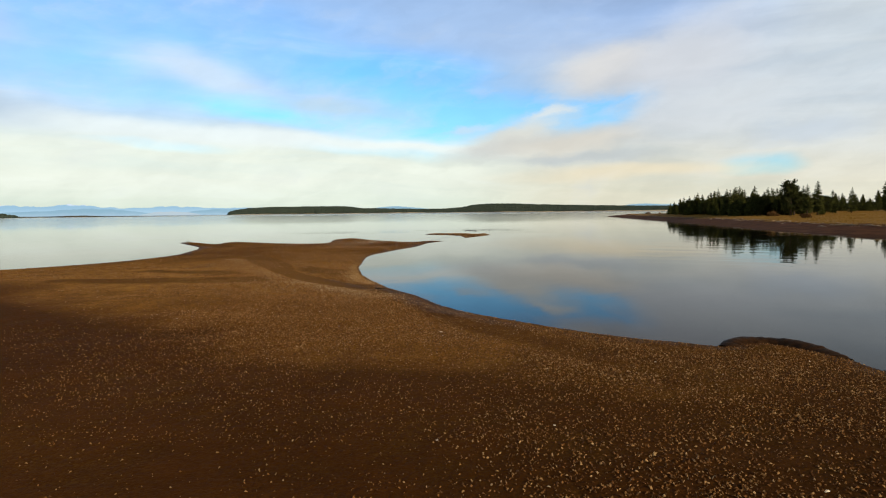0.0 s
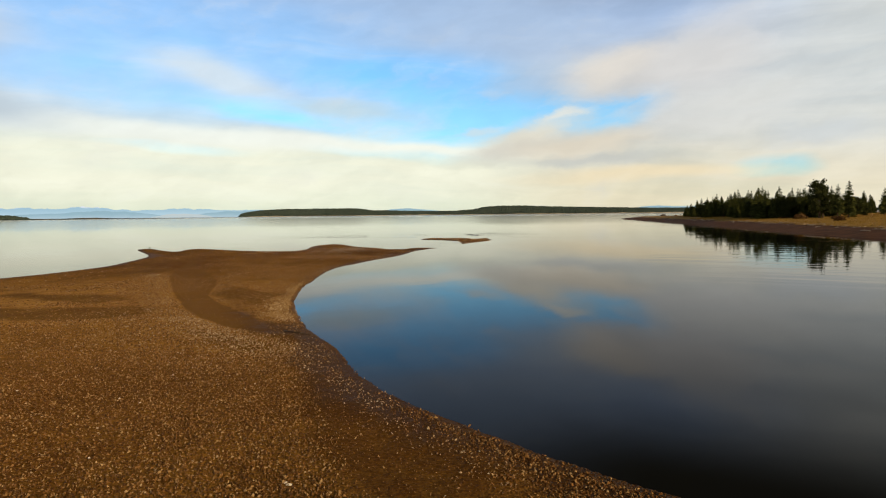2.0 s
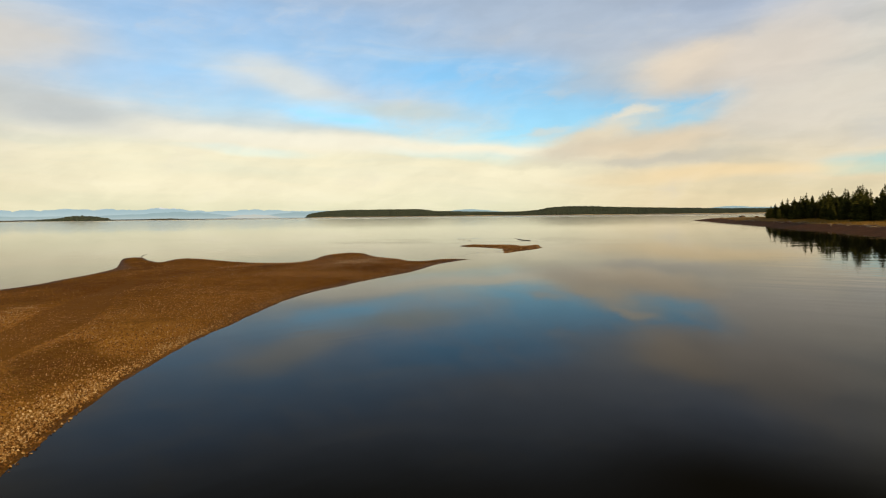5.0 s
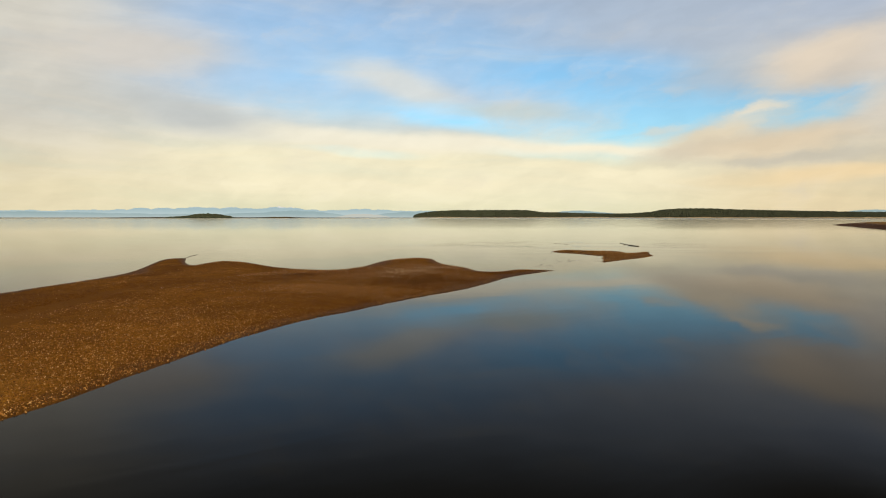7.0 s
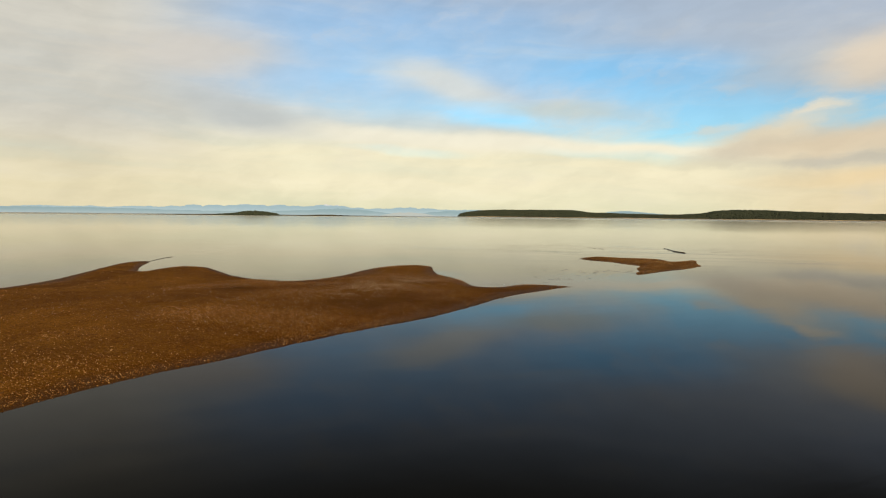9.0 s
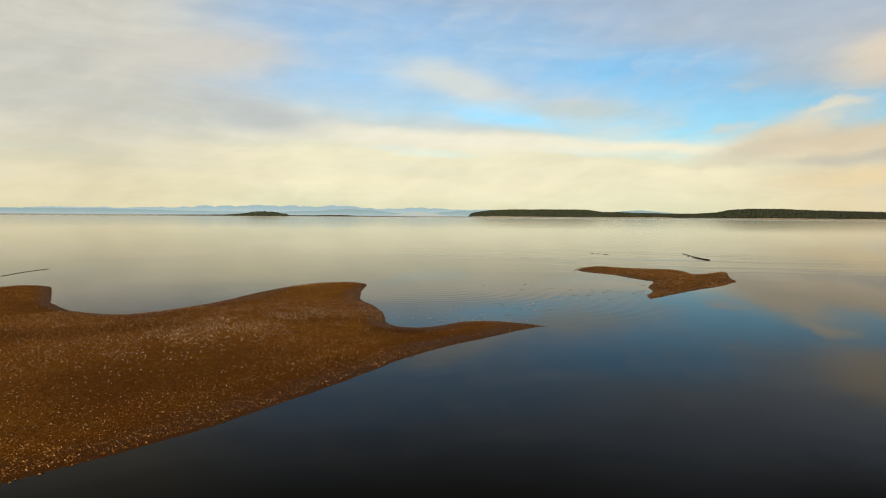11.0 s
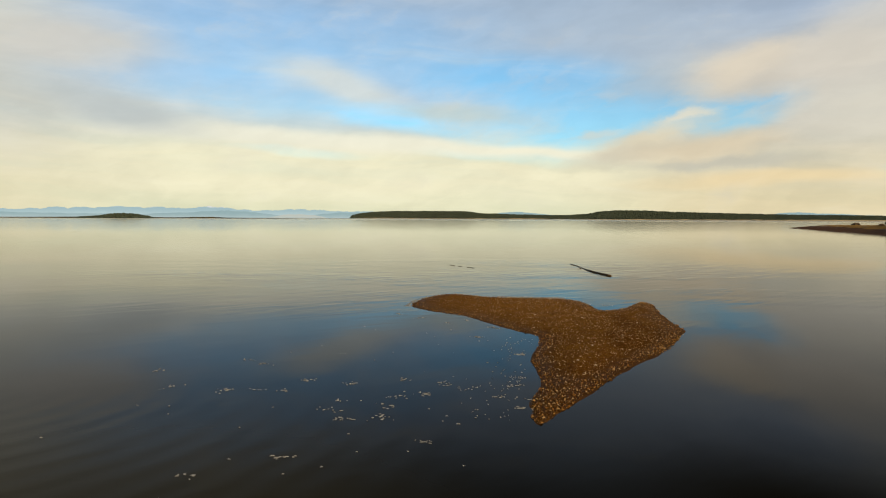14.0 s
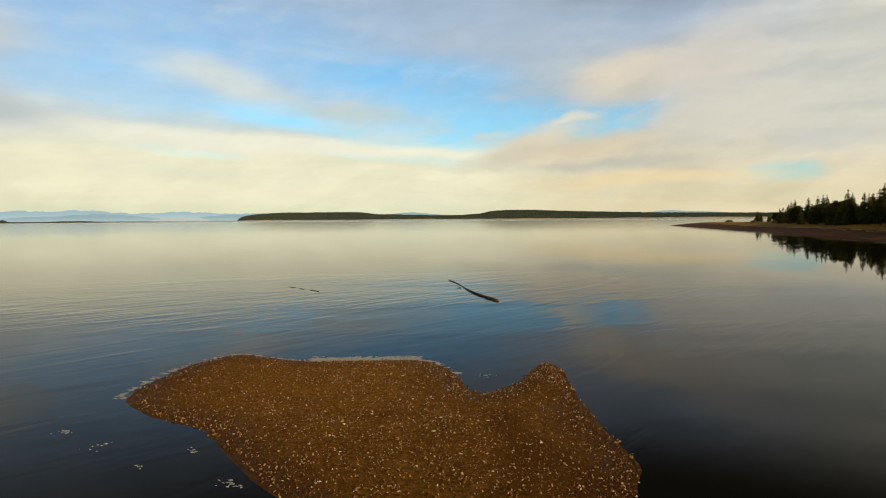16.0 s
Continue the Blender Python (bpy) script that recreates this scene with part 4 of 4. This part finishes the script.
FAR_MOUNTAINS = ((-66, 32), (-60, 41), (-56, 36), (-52, 46), (-48, 43), (-45, 50), (-42, 60), (-40, 62), (-37, 70), (-34, 66), (-31, 74), (-29.5, 62), (-27, 50), (-25, 58), (-23.5, 66), (-22, 56), (-20.5, 46), (-17, 50), (-12, 40))
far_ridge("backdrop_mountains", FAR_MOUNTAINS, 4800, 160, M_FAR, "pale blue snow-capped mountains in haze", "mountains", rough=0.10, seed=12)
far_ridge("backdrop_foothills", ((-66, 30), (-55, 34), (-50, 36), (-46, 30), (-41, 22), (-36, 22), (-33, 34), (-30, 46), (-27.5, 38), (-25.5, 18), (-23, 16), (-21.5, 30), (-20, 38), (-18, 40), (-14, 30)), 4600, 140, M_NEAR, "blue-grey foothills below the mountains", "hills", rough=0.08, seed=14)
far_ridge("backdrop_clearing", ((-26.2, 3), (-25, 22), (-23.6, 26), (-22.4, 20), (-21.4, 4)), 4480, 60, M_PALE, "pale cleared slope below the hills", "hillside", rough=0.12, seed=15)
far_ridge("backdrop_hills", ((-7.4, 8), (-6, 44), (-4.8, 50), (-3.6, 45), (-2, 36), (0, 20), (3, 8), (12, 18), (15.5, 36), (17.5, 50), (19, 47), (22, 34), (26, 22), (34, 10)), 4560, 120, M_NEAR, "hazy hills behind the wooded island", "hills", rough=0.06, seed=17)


# ---------------------------------------------------------------- floating log and foam
def drift_log():
    base = new("drift_log")
    tagged(base, "long dark waterlogged log floating in the shallows", "log")
    base.matrix_basis = pose(10.9, 204.4, 0)
    bm = bmesh.new()
    r = random.Random(2)
    line = []
    for k in range(13):
        f = k / 12
        line.append(((-4.4 * f - 0.35 * math.sin(f * 5.2), 16.5 * f, 0.01 + 0.03 * math.sin(f * 7)), 0.125 * (1 - 0.55 * f) * r.uniform(0.88, 1.12)))
    tube(bm, line, 9)
    part("stem", bm_mesh("stem", bm, LOG, smooth=True), base)
    bm = bmesh.new()
    tube(bm, [((-2.9, 9.2, 0.02), 0.05), ((-3.2, 9.6, 0.10), 0.03), ((-3.3, 9.9, 0.13), 0.012)], 6)
    part("branch_stub", bm_mesh("branch_stub", bm, LOG, smooth=True), base)


drift_log()


def foam(name, label, spots, seed):
    """Thin curds of foam: (x, y, half length, half width, turn)."""
    r = random.Random(seed)
    V, F = [], []
    for x, y, a, b, turn in spots:
        k = r.randrange(7, 12)
        c, s = math.cos(turn), math.sin(turn)
        o = len(V)
        V.append((x, y, 0.022))
        for j in range(k):
            t = 2 * math.pi * j / k
            q = r.uniform(0.3, 1.3)
            u, v = a * q * math.cos(t), b * q * math.sin(t)
            V.append((x + u * c - v * s, y + u * s + v * c, 0.004))
        F += [(o, o + 1 + j, o + 1 + (j + 1) % k) for j in range(k)]
    tagged(new(name, mesh_of(name, V, F, FOAM, smooth=True)), label, "foam", kind="stuff")


def foam_all():
    r = random.Random(41)
    spots = []
    clumps = [(-4.7, 155.2), (-3.6, 155.3), (-3.2, 156.8), (-1.6, 156.7), (-1.2, 154.5), (-1.0, 153.5), (0.7, 153.1), (0.2, 157.7), (0.8, 155.4), (1.6, 155.9), (1.8, 157.4), (2.9, 157.0), (4.0, 156.1), (4.9, 154.9), (5.1, 156.0), (4.4, 157.7), (4.5, 158.8), (4.3, 163.1), (1.8, 166.8), (-6.0, 158.9), (-7.2, 159.5), (-5.5, 154.8), (-7.7, 155.0), (-9.7, 157.0), (0.6, 154.3), (-4.5, 144.8), (-3.8, 143.4), (-2.6, 143.5), (-2.3, 145.2), (-2.4, 146.4), (-1.2, 145.6), (-0.9, 144.2), (-1.7, 143.5), (0.8, 143.6), (-0.4, 140.7), (-5.8, 136.4), (-4.9, 137.6), (-3.8, 138.7), (-1.8, 138.4), (-0.9, 138.7), (0.8, 146.6), (-4.8, 145.7), (-2.5, 147.9), (-0.9, 149.5), (-0.4, 152.7), (2.5, 151.3), (-2.6, 140.3), (-4.4, 139.8), (0.6, 172.0), (2.3, 169.8), (-0.6, 170.8), (-2.5, 172.3), (-4.3, 173.5), (9.1, 180.6)]
    for x, y in clumps:
        lean, size = r.uniform(-0.5, 0.5), r.uniform(0.6, 1.25)
        for bit in range(r.randrange(5, 15)):
            u, v = r.gauss(0, 0.20) * size, r.gauss(0, 0.10) * size
            k = size * math.exp(-4 * (u * u + 3 * v * v))
            spots.append((x + u * math.cos(lean) - v * math.sin(lean), y + 1.3 * (u * math.sin(lean) + v * math.cos(lean)), r.uniform(0.03, 0.11) * k, r.uniform(0.022, 0.07) * k, lean + r.gauss(0, 0.6)))
    for k in range(45):
        spots.append((r.uniform(-9, 4.5), r.uniform(140, 169), r.uniform(0.02, 0.07), r.uniform(0.02, 0.05), r.uniform(-0.6, 0.6)))
    for k in range(90):
        y = r.uniform(153.5, 167)
        spots.append((4.7 - abs(r.gauss(0, 0.9)), y, r.uniform(0.015, 0.05), r.uniform(0.012, 0.035), r.uniform(0, 3)))
    for k in range(25):
        spots.append((r.uniform(-9, -3), 136.4 + abs(r.gauss(0, 1.2)), r.uniform(0.03, 0.10), r.uniform(0.02, 0.05), r.uniform(-0.4, 0.4)))
    foam("foam_flecks", "pale foam flecks drifting on dark water", spots, 1)
    line, spots = curve_through([(-4.6, 177.3), (-4.6, 181.3), (-3.0, 184.8), (-0.7, 184.0), (1.2, 183.5), (4.7, 183.7), (6.6, 183.4), (7.9, 181.0)], 20, closed=False), []
    for k in range(2400):
        i = r.randrange(len(line))
        x, y = line[i]
        if not 1.0 < x < 6.0 and r.random() < 0.94:
            continue
        wide = 0.34 if 1.0 < x < 6.0 else 0.05
        spots.append((x + r.gauss(0, 0.08), y + abs(r.gauss(0, wide)) - 0.22, r.uniform(0.06, 0.26), r.uniform(0.04, 0.14), r.uniform(-0.4, 0.4)))
    foam("foam_line", "line of pale froth washed against the gravel bar", spots, 2)


foam_all()


# ---------------------------------------------------------------- shells and stones on the beach
def strewn(count, seed, box, lo, hi, z_min=0.02, bare=0.97, even=0.0):
    r = np.random.default_rng(seed)
    x, y = r.uniform(box[0], box[1], count), r.uniform(box[2], box[3], count)
    rough_in = np.maximum(inside_distance(x, y, spit_loop[::3]), inside_distance(x, y, bar_loop[::3])) > 0
    x, y = x[rough_in], y[rough_in]
    z = height(x, y)
    dense = 0.45 + 1.5 * waves(x, y, 6) + 0.7 * waves(x, y, 2) + 0.8 * np.clip(1 - np.minimum(line_distance(x, y, SHELL_BANK), line_distance(x, y, SHELL_RIM)) / 2.0, 0, 1)
    dense = dense * (1 - even) + 0.6 * even
    keep = (z > z_min) & (r.random(len(x)) < np.clip(dense, 0.12, 1)) & (r.random(len(x)) > bare * bare_at(x, y))
    x, y, z = x[keep], y[keep], z[keep]
    return x, y, z, r.uniform(lo, hi, len(x)) * r.uniform(0.6, 1.0, len(x)) * (1 - 0.35 * bare_at(x, y)), r


def shell_litter(name, label, pieces, mat=SHELLS):
    """Cupped, tilted fragments: one closed little dome each."""
    xs, ys, zs, ss, r = pieces
    k, side = len(xs), 5
    turn = r.uniform(0, 6.283, k)
    tx, ty = r.normal(0, 0.5, k), r.normal(0, 0.5, k)
    long = r.uniform(0.32, 0.85, k)
    V = []
    for j in range(side):
        a = 2 * np.pi * j / side
        u, v = ss * np.cos(a) * r.uniform(0.5, 1.3, k), ss * long * np.sin(a) * r.uniform(0.5, 1.3, k)
        px, py = u * np.cos(turn) - v * np.sin(turn), u * np.sin(turn) + v * np.cos(turn)
        V.append(np.stack([xs + px, ys + py, zs + 0.012 + px * tx + py * ty], 1))
    V.append(np.stack([xs, ys, zs + 0.02 + ss * r.uniform(0.30, 0.85, k)], 1))
    per = side + 1
    V = np.stack(V, 1).reshape(-1, 3)
    base = np.arange(k)[:, None] * per
    F = np.concatenate([base + np.array([j, (j + 1) % side, side]) for j in range(side)])
    tagged(new(name, mesh_of(name, V, F, mat)), label, "shells", kind="stuff")


shell_litter("shell_litter", "broken oyster shells and pebbles strewn over the beach", strewn(330000, 61, (-24, 20, 10, 64), 0.024, 0.070))
shell_litter("shell_litter", "broken oyster shells and pebbles along the spit", strewn(150000, 63, (-28, 0, 64, 112), 0.026, 0.066, bare=0.4), STONES)
shell_litter("shell_litter", "scattered shell fragments on the outer beach", strewn(40000, 64, (-60, -24, 10, 140), 0.05, 0.10))
shell_litter("beach_stones", "dull brown gravel packed between the shells", strewn(170000, 68, (-15, 17, 16, 46), 0.022, 0.055, bare=0.8, even=0.6), GRAVEL)
shell_litter("beach_stones", "small brown stones packed on the end of the spit", strewn(230000, 67, (-30, 1, 100, 155), 0.020, 0.046, bare=0.15), DULL)
shell_litter("shell_litter", "pale shell fragments scattered on the end of the spit", strewn(26000, 69, (-30, 1, 104, 155), 0.020, 0.046, bare=0.2), BLEACHED)


def shell_drift(points, count, seed, across, along, lo, hi):
    """Shells washed together in a loose, uneven band along a line."""
    r = np.random.default_rng(seed)
    line = curve_through(points, 30, closed=False)
    at = line[r.integers(0, len(line), count)]
    x, y = at[:, 0] + r.normal(0, across, count), at[:, 1] + r.normal(0, along, count)
    keep = (r.random(count) < np.clip(0.5 + 1.1 * waves(x, y, 1.7), 0.12, 1)) & (height(x, y) > 0.03) & (r.random(count) > np.clip(0.8 - line_distance(x, y, STREAM) / 0.5, 0, 1))
    x, y = x[keep], y[keep]
    return x, y, height(x, y), r.uniform(lo, hi, len(x)), r


shell_litter("shell_bed", "bed of pale oyster shells drifted together on dark gravel", shell_drift([(-13.2, 119), (-15.2, 124.5), (-15.0, 128.5), (-14.0, 132.5), (-13.9, 137.5)], 3800, 90, 1.8, 2.6, 0.016, 0.042), BLEACHED)
shell_litter("shell_drift", "pale shells heaped along the bank of the channel", shell_drift([(-27.5, 82.5), (-19.7, 66.7), (-14.2, 57.0), (-10.8, 53.0), (-7.4, 49.4), (-4.1, 46.8)], 5200, 91, 0.7, 1.1, 0.026, 0.058), PALE)
shell_litter("shell_drift", "broad drift of pale shells beside the channel mouth", shell_drift([(-16.4, 54.1), (-10.7, 49.6), (-6.3, 46.4), (-3.4, 43.3)], 3200, 92, 1.6, 1.8, 0.024, 0.056), PALE)
shell_litter("shell_drift", "golden shells with sunlight put into their colour, piled along the waterline", shell_drift([(-9.9, 75.9), (-9.4, 69.3), (-8.7, 63.1), (-7.6, 58.2), (-6.2, 55.9)], 5200, 93, 0.55, 1.2, 0.030, 0.065), GOLDEN_LIT)
shell_litter("shell_drift", "sparse pale shells along the muddy waterline", shell_drift([(-0.7, 42.3), (0.4, 39.8), (1.4, 38.0), (2.4, 36.1), (4.6, 32.0)], 700, 94, 0.45, 0.7, 0.022, 0.050), PALE)
shell_litter("bar_shells", "broken shells and pebbles on the gravel bar", strewn(52000, 62, (-6, 14, 152, 186), 0.020, 0.045, bare=0.6, even=0.75), BAR_SHELLS)
shell_litter("bar_shells", "pale shell halves scattered among the pebbles of the bar", strewn(30000, 66, (-6, 14, 152, 186), 0.022, 0.056, bare=0.35, even=0.6), PALE)


def edge_stones(count, seed, box):
    """Stones at the waterline, some of them awash."""
    x, y, z, s, r = strewn(count, seed, box, 0.03, 0.085, z_min=-0.035, bare=0.2, even=0.6)
    k = (z < 0.075) & (r.random(len(x)) < 0.75 - 5 * np.abs(z))
    return x[k], y[k], z[k], s[k], r


shell_litter("shore_stones", "wet brown stones along the waterline of the spit", edge_stones(330000, 81, (-26, 20, 22, 156)), STONES)
shell_litter("shore_stones", "wet brown stones along the waterline of the bar", edge_stones(90000, 82, (-6, 14, 152, 186)), STONES)


def oyster_mesh(seed):
    """Half of an oyster shell: a ribbed, cupped oval with a thick lip."""
    r = random.Random(seed)
    V, F = [], []
    rows, cols = 3, 9
    for q in range(rows):
        f = (q + 1) / rows
        for j in range(cols):
            a = 2 * math.pi * j / cols
            w = f * (1 + 0.12 * math.cos(a * 3 + seed) * f + r.uniform(-0.06, 0.06))
            V.append((w * math.cos(a) * 1.25 + 0.2 * f, w * math.sin(a) * 0.8, 0.42 * (1 - f * f) + 0.02))
    V.append((0, 0, 0.45))
    top = len(V) - 1
    F += [(top, j, (j + 1) % cols) for j in range(cols)]
    for q in range(rows - 1):
        F += [(q * cols + j, (q + 1) * cols + j, (q + 1) * cols + (j + 1) % cols, q * cols + (j + 1) % cols) for j in range(cols)]
    return mesh_of("oyster_shell", V, F, SHELL_ONE, smooth=True)


def single_shells():
    kinds = [oyster_mesh(k) for k in range(4)]
    for box, seed, want, group in (((-5, 13, 154, 185), 71, 130, "oyster shells on the bar"), ((-18, 16, 12, 50), 72, 130, "oyster shells on the spit")):
        x, y, z, s, r = strewn(want * 14, seed, box, 0.045, 0.075, 0.06)
        for k in range(min(want, len(x))):
            ob = new("oyster_shell", kinds[k % 4])
            ob.matrix_basis = pose(x[k], y[k], z[k] + 0.004, r.uniform(-8, 8), r.uniform(-8, 8), r.uniform(0, 360)) @ Matrix.Scale(s[k], 4)
            tagged(ob, "pale weathered oyster shell on the gravel", "shell", group)


single_shells()


def weedy_ledge():
    """A low dark ledge hung with weed at the rim of the near mound."""
    r = random.Random(9)
    bm = bmesh.new()
    line = curve_through([(12.9, 29.0), (13.8, 30.0), (15.2, 30.0), (16.2, 29.2), (16.9, 27.6), (17.0, 26.2)], 9, closed=False)
    rows = []
    for k, (x, y) in enumerate(line):
        f = k / (len(line) - 1)
        top = 0.05 + 0.24 * math.sin(math.pi * f) ** 0.8 * (0.9 + 0.15 * math.sin(f * 11)) + r.uniform(-0.02, 0.02)
        cx, cy = 14.9 - x, 27.6 - y
        n = math.hypot(cx, cy)
        cx, cy = cx / n, cy / n
        rows.append([bm.verts.new((x + cx * d + r.uniform(-0.05, 0.05), y + cy * d + r.uniform(-0.05, 0.05), z + r.uniform(-0.02, 0.02))) for d, z in ((-0.25, -0.2), (-0.12, top * 0.5), (0.06, top), (0.30, top * 1.05), (0.62, top * 0.8), (1.0, -0.1))])
    for a, b in zip(rows[:-1], rows[1:]):
        for j in range(5):
            bm.faces.new((a[j], b[j], b[j + 1], a[j + 1]))
    bmesh.ops.recalc_face_normals(bm, faces=bm.faces)
    tagged(new("weedy_ledge", bm_mesh("weedy_ledge", bm, WEEDY, smooth=True)), "low dark weed-covered ledge rimming the gravel mound", "rock")


weedy_ledge()


def drift_branch():
    """A thin bare branch stranded where the channel meets the water."""
    z = lambda x, y: float(height(np.array([x]), np.array([y]))[0])
    bm = bmesh.new()
    tube(bm, [((-5.6, 51.7, z(-5.6, 51.7) + 0.05), 0.05), ((-4.9, 51.2, z(-4.9, 51.2) + 0.09), 0.04), ((-4.2, 51.0, z(-4.2, 51.0) + 0.06), 0.03), ((-3.6, 50.7, 0.03), 0.015)], 6)
    tube(bm, [((-4.9, 51.2, z(-4.9, 51.2) + 0.09), 0.025), ((-4.6, 51.6, z(-4.6, 51.6) + 0.16), 0.012)], 5)
    tagged(new("drift_branch", bm_mesh("drift_branch", bm, LOG, smooth=True)), "thin bare branch stranded on wet sand", "branch")


drift_branch()


def sand_slivers():
    """Crests of shoals that just break the surface."""
    for points in (((-57.2, 143.4), (-59.6, 147.6), (-61.2, 151.5)), ((-8.7, 215.4), (-8.2, 214.6), (-7.8, 214.4)), ((-7.3, 213.9), (-6.8, 213.1), (-6.6, 212.9)), ((-5.9, 212.3), (-5.4, 211.9), (-4.8, 211.1))):
        line = curve_through(points, 8, closed=False)
        V, F = [], []
        for k, (x, y) in enumerate(line):
            w = (0.17 if points[0][0] < -50 else 0.045) * math.sin(math.pi * (k + 0.3) / (len(line) - 0.4)) * (0.6 + 0.5 * math.sin(k * 1.7))
            a = line[min(k + 1, len(line) - 1)] - line[max(k - 1, 0)]
            a = a / np.linalg.norm(a)
            for f, z in ((-1, -0.05), (-0.5, 0.03), (0.5, 0.04), (1, -0.05)):
                V.append((x - a[1] * w * f, y + a[0] * w * f, z))
        F = [(q * 4 + j, q * 4 + j + 1, q * 4 + j + 5, q * 4 + j + 4) for q in range(len(line) - 1) for j in range(3)]
        tagged(new("sand_sliver", mesh_of("sand_sliver", V, F, WEEDY, smooth=True)), "dark weedy crest of a shoal breaking the surface", "shoal", "shoal crests")


sand_slivers()
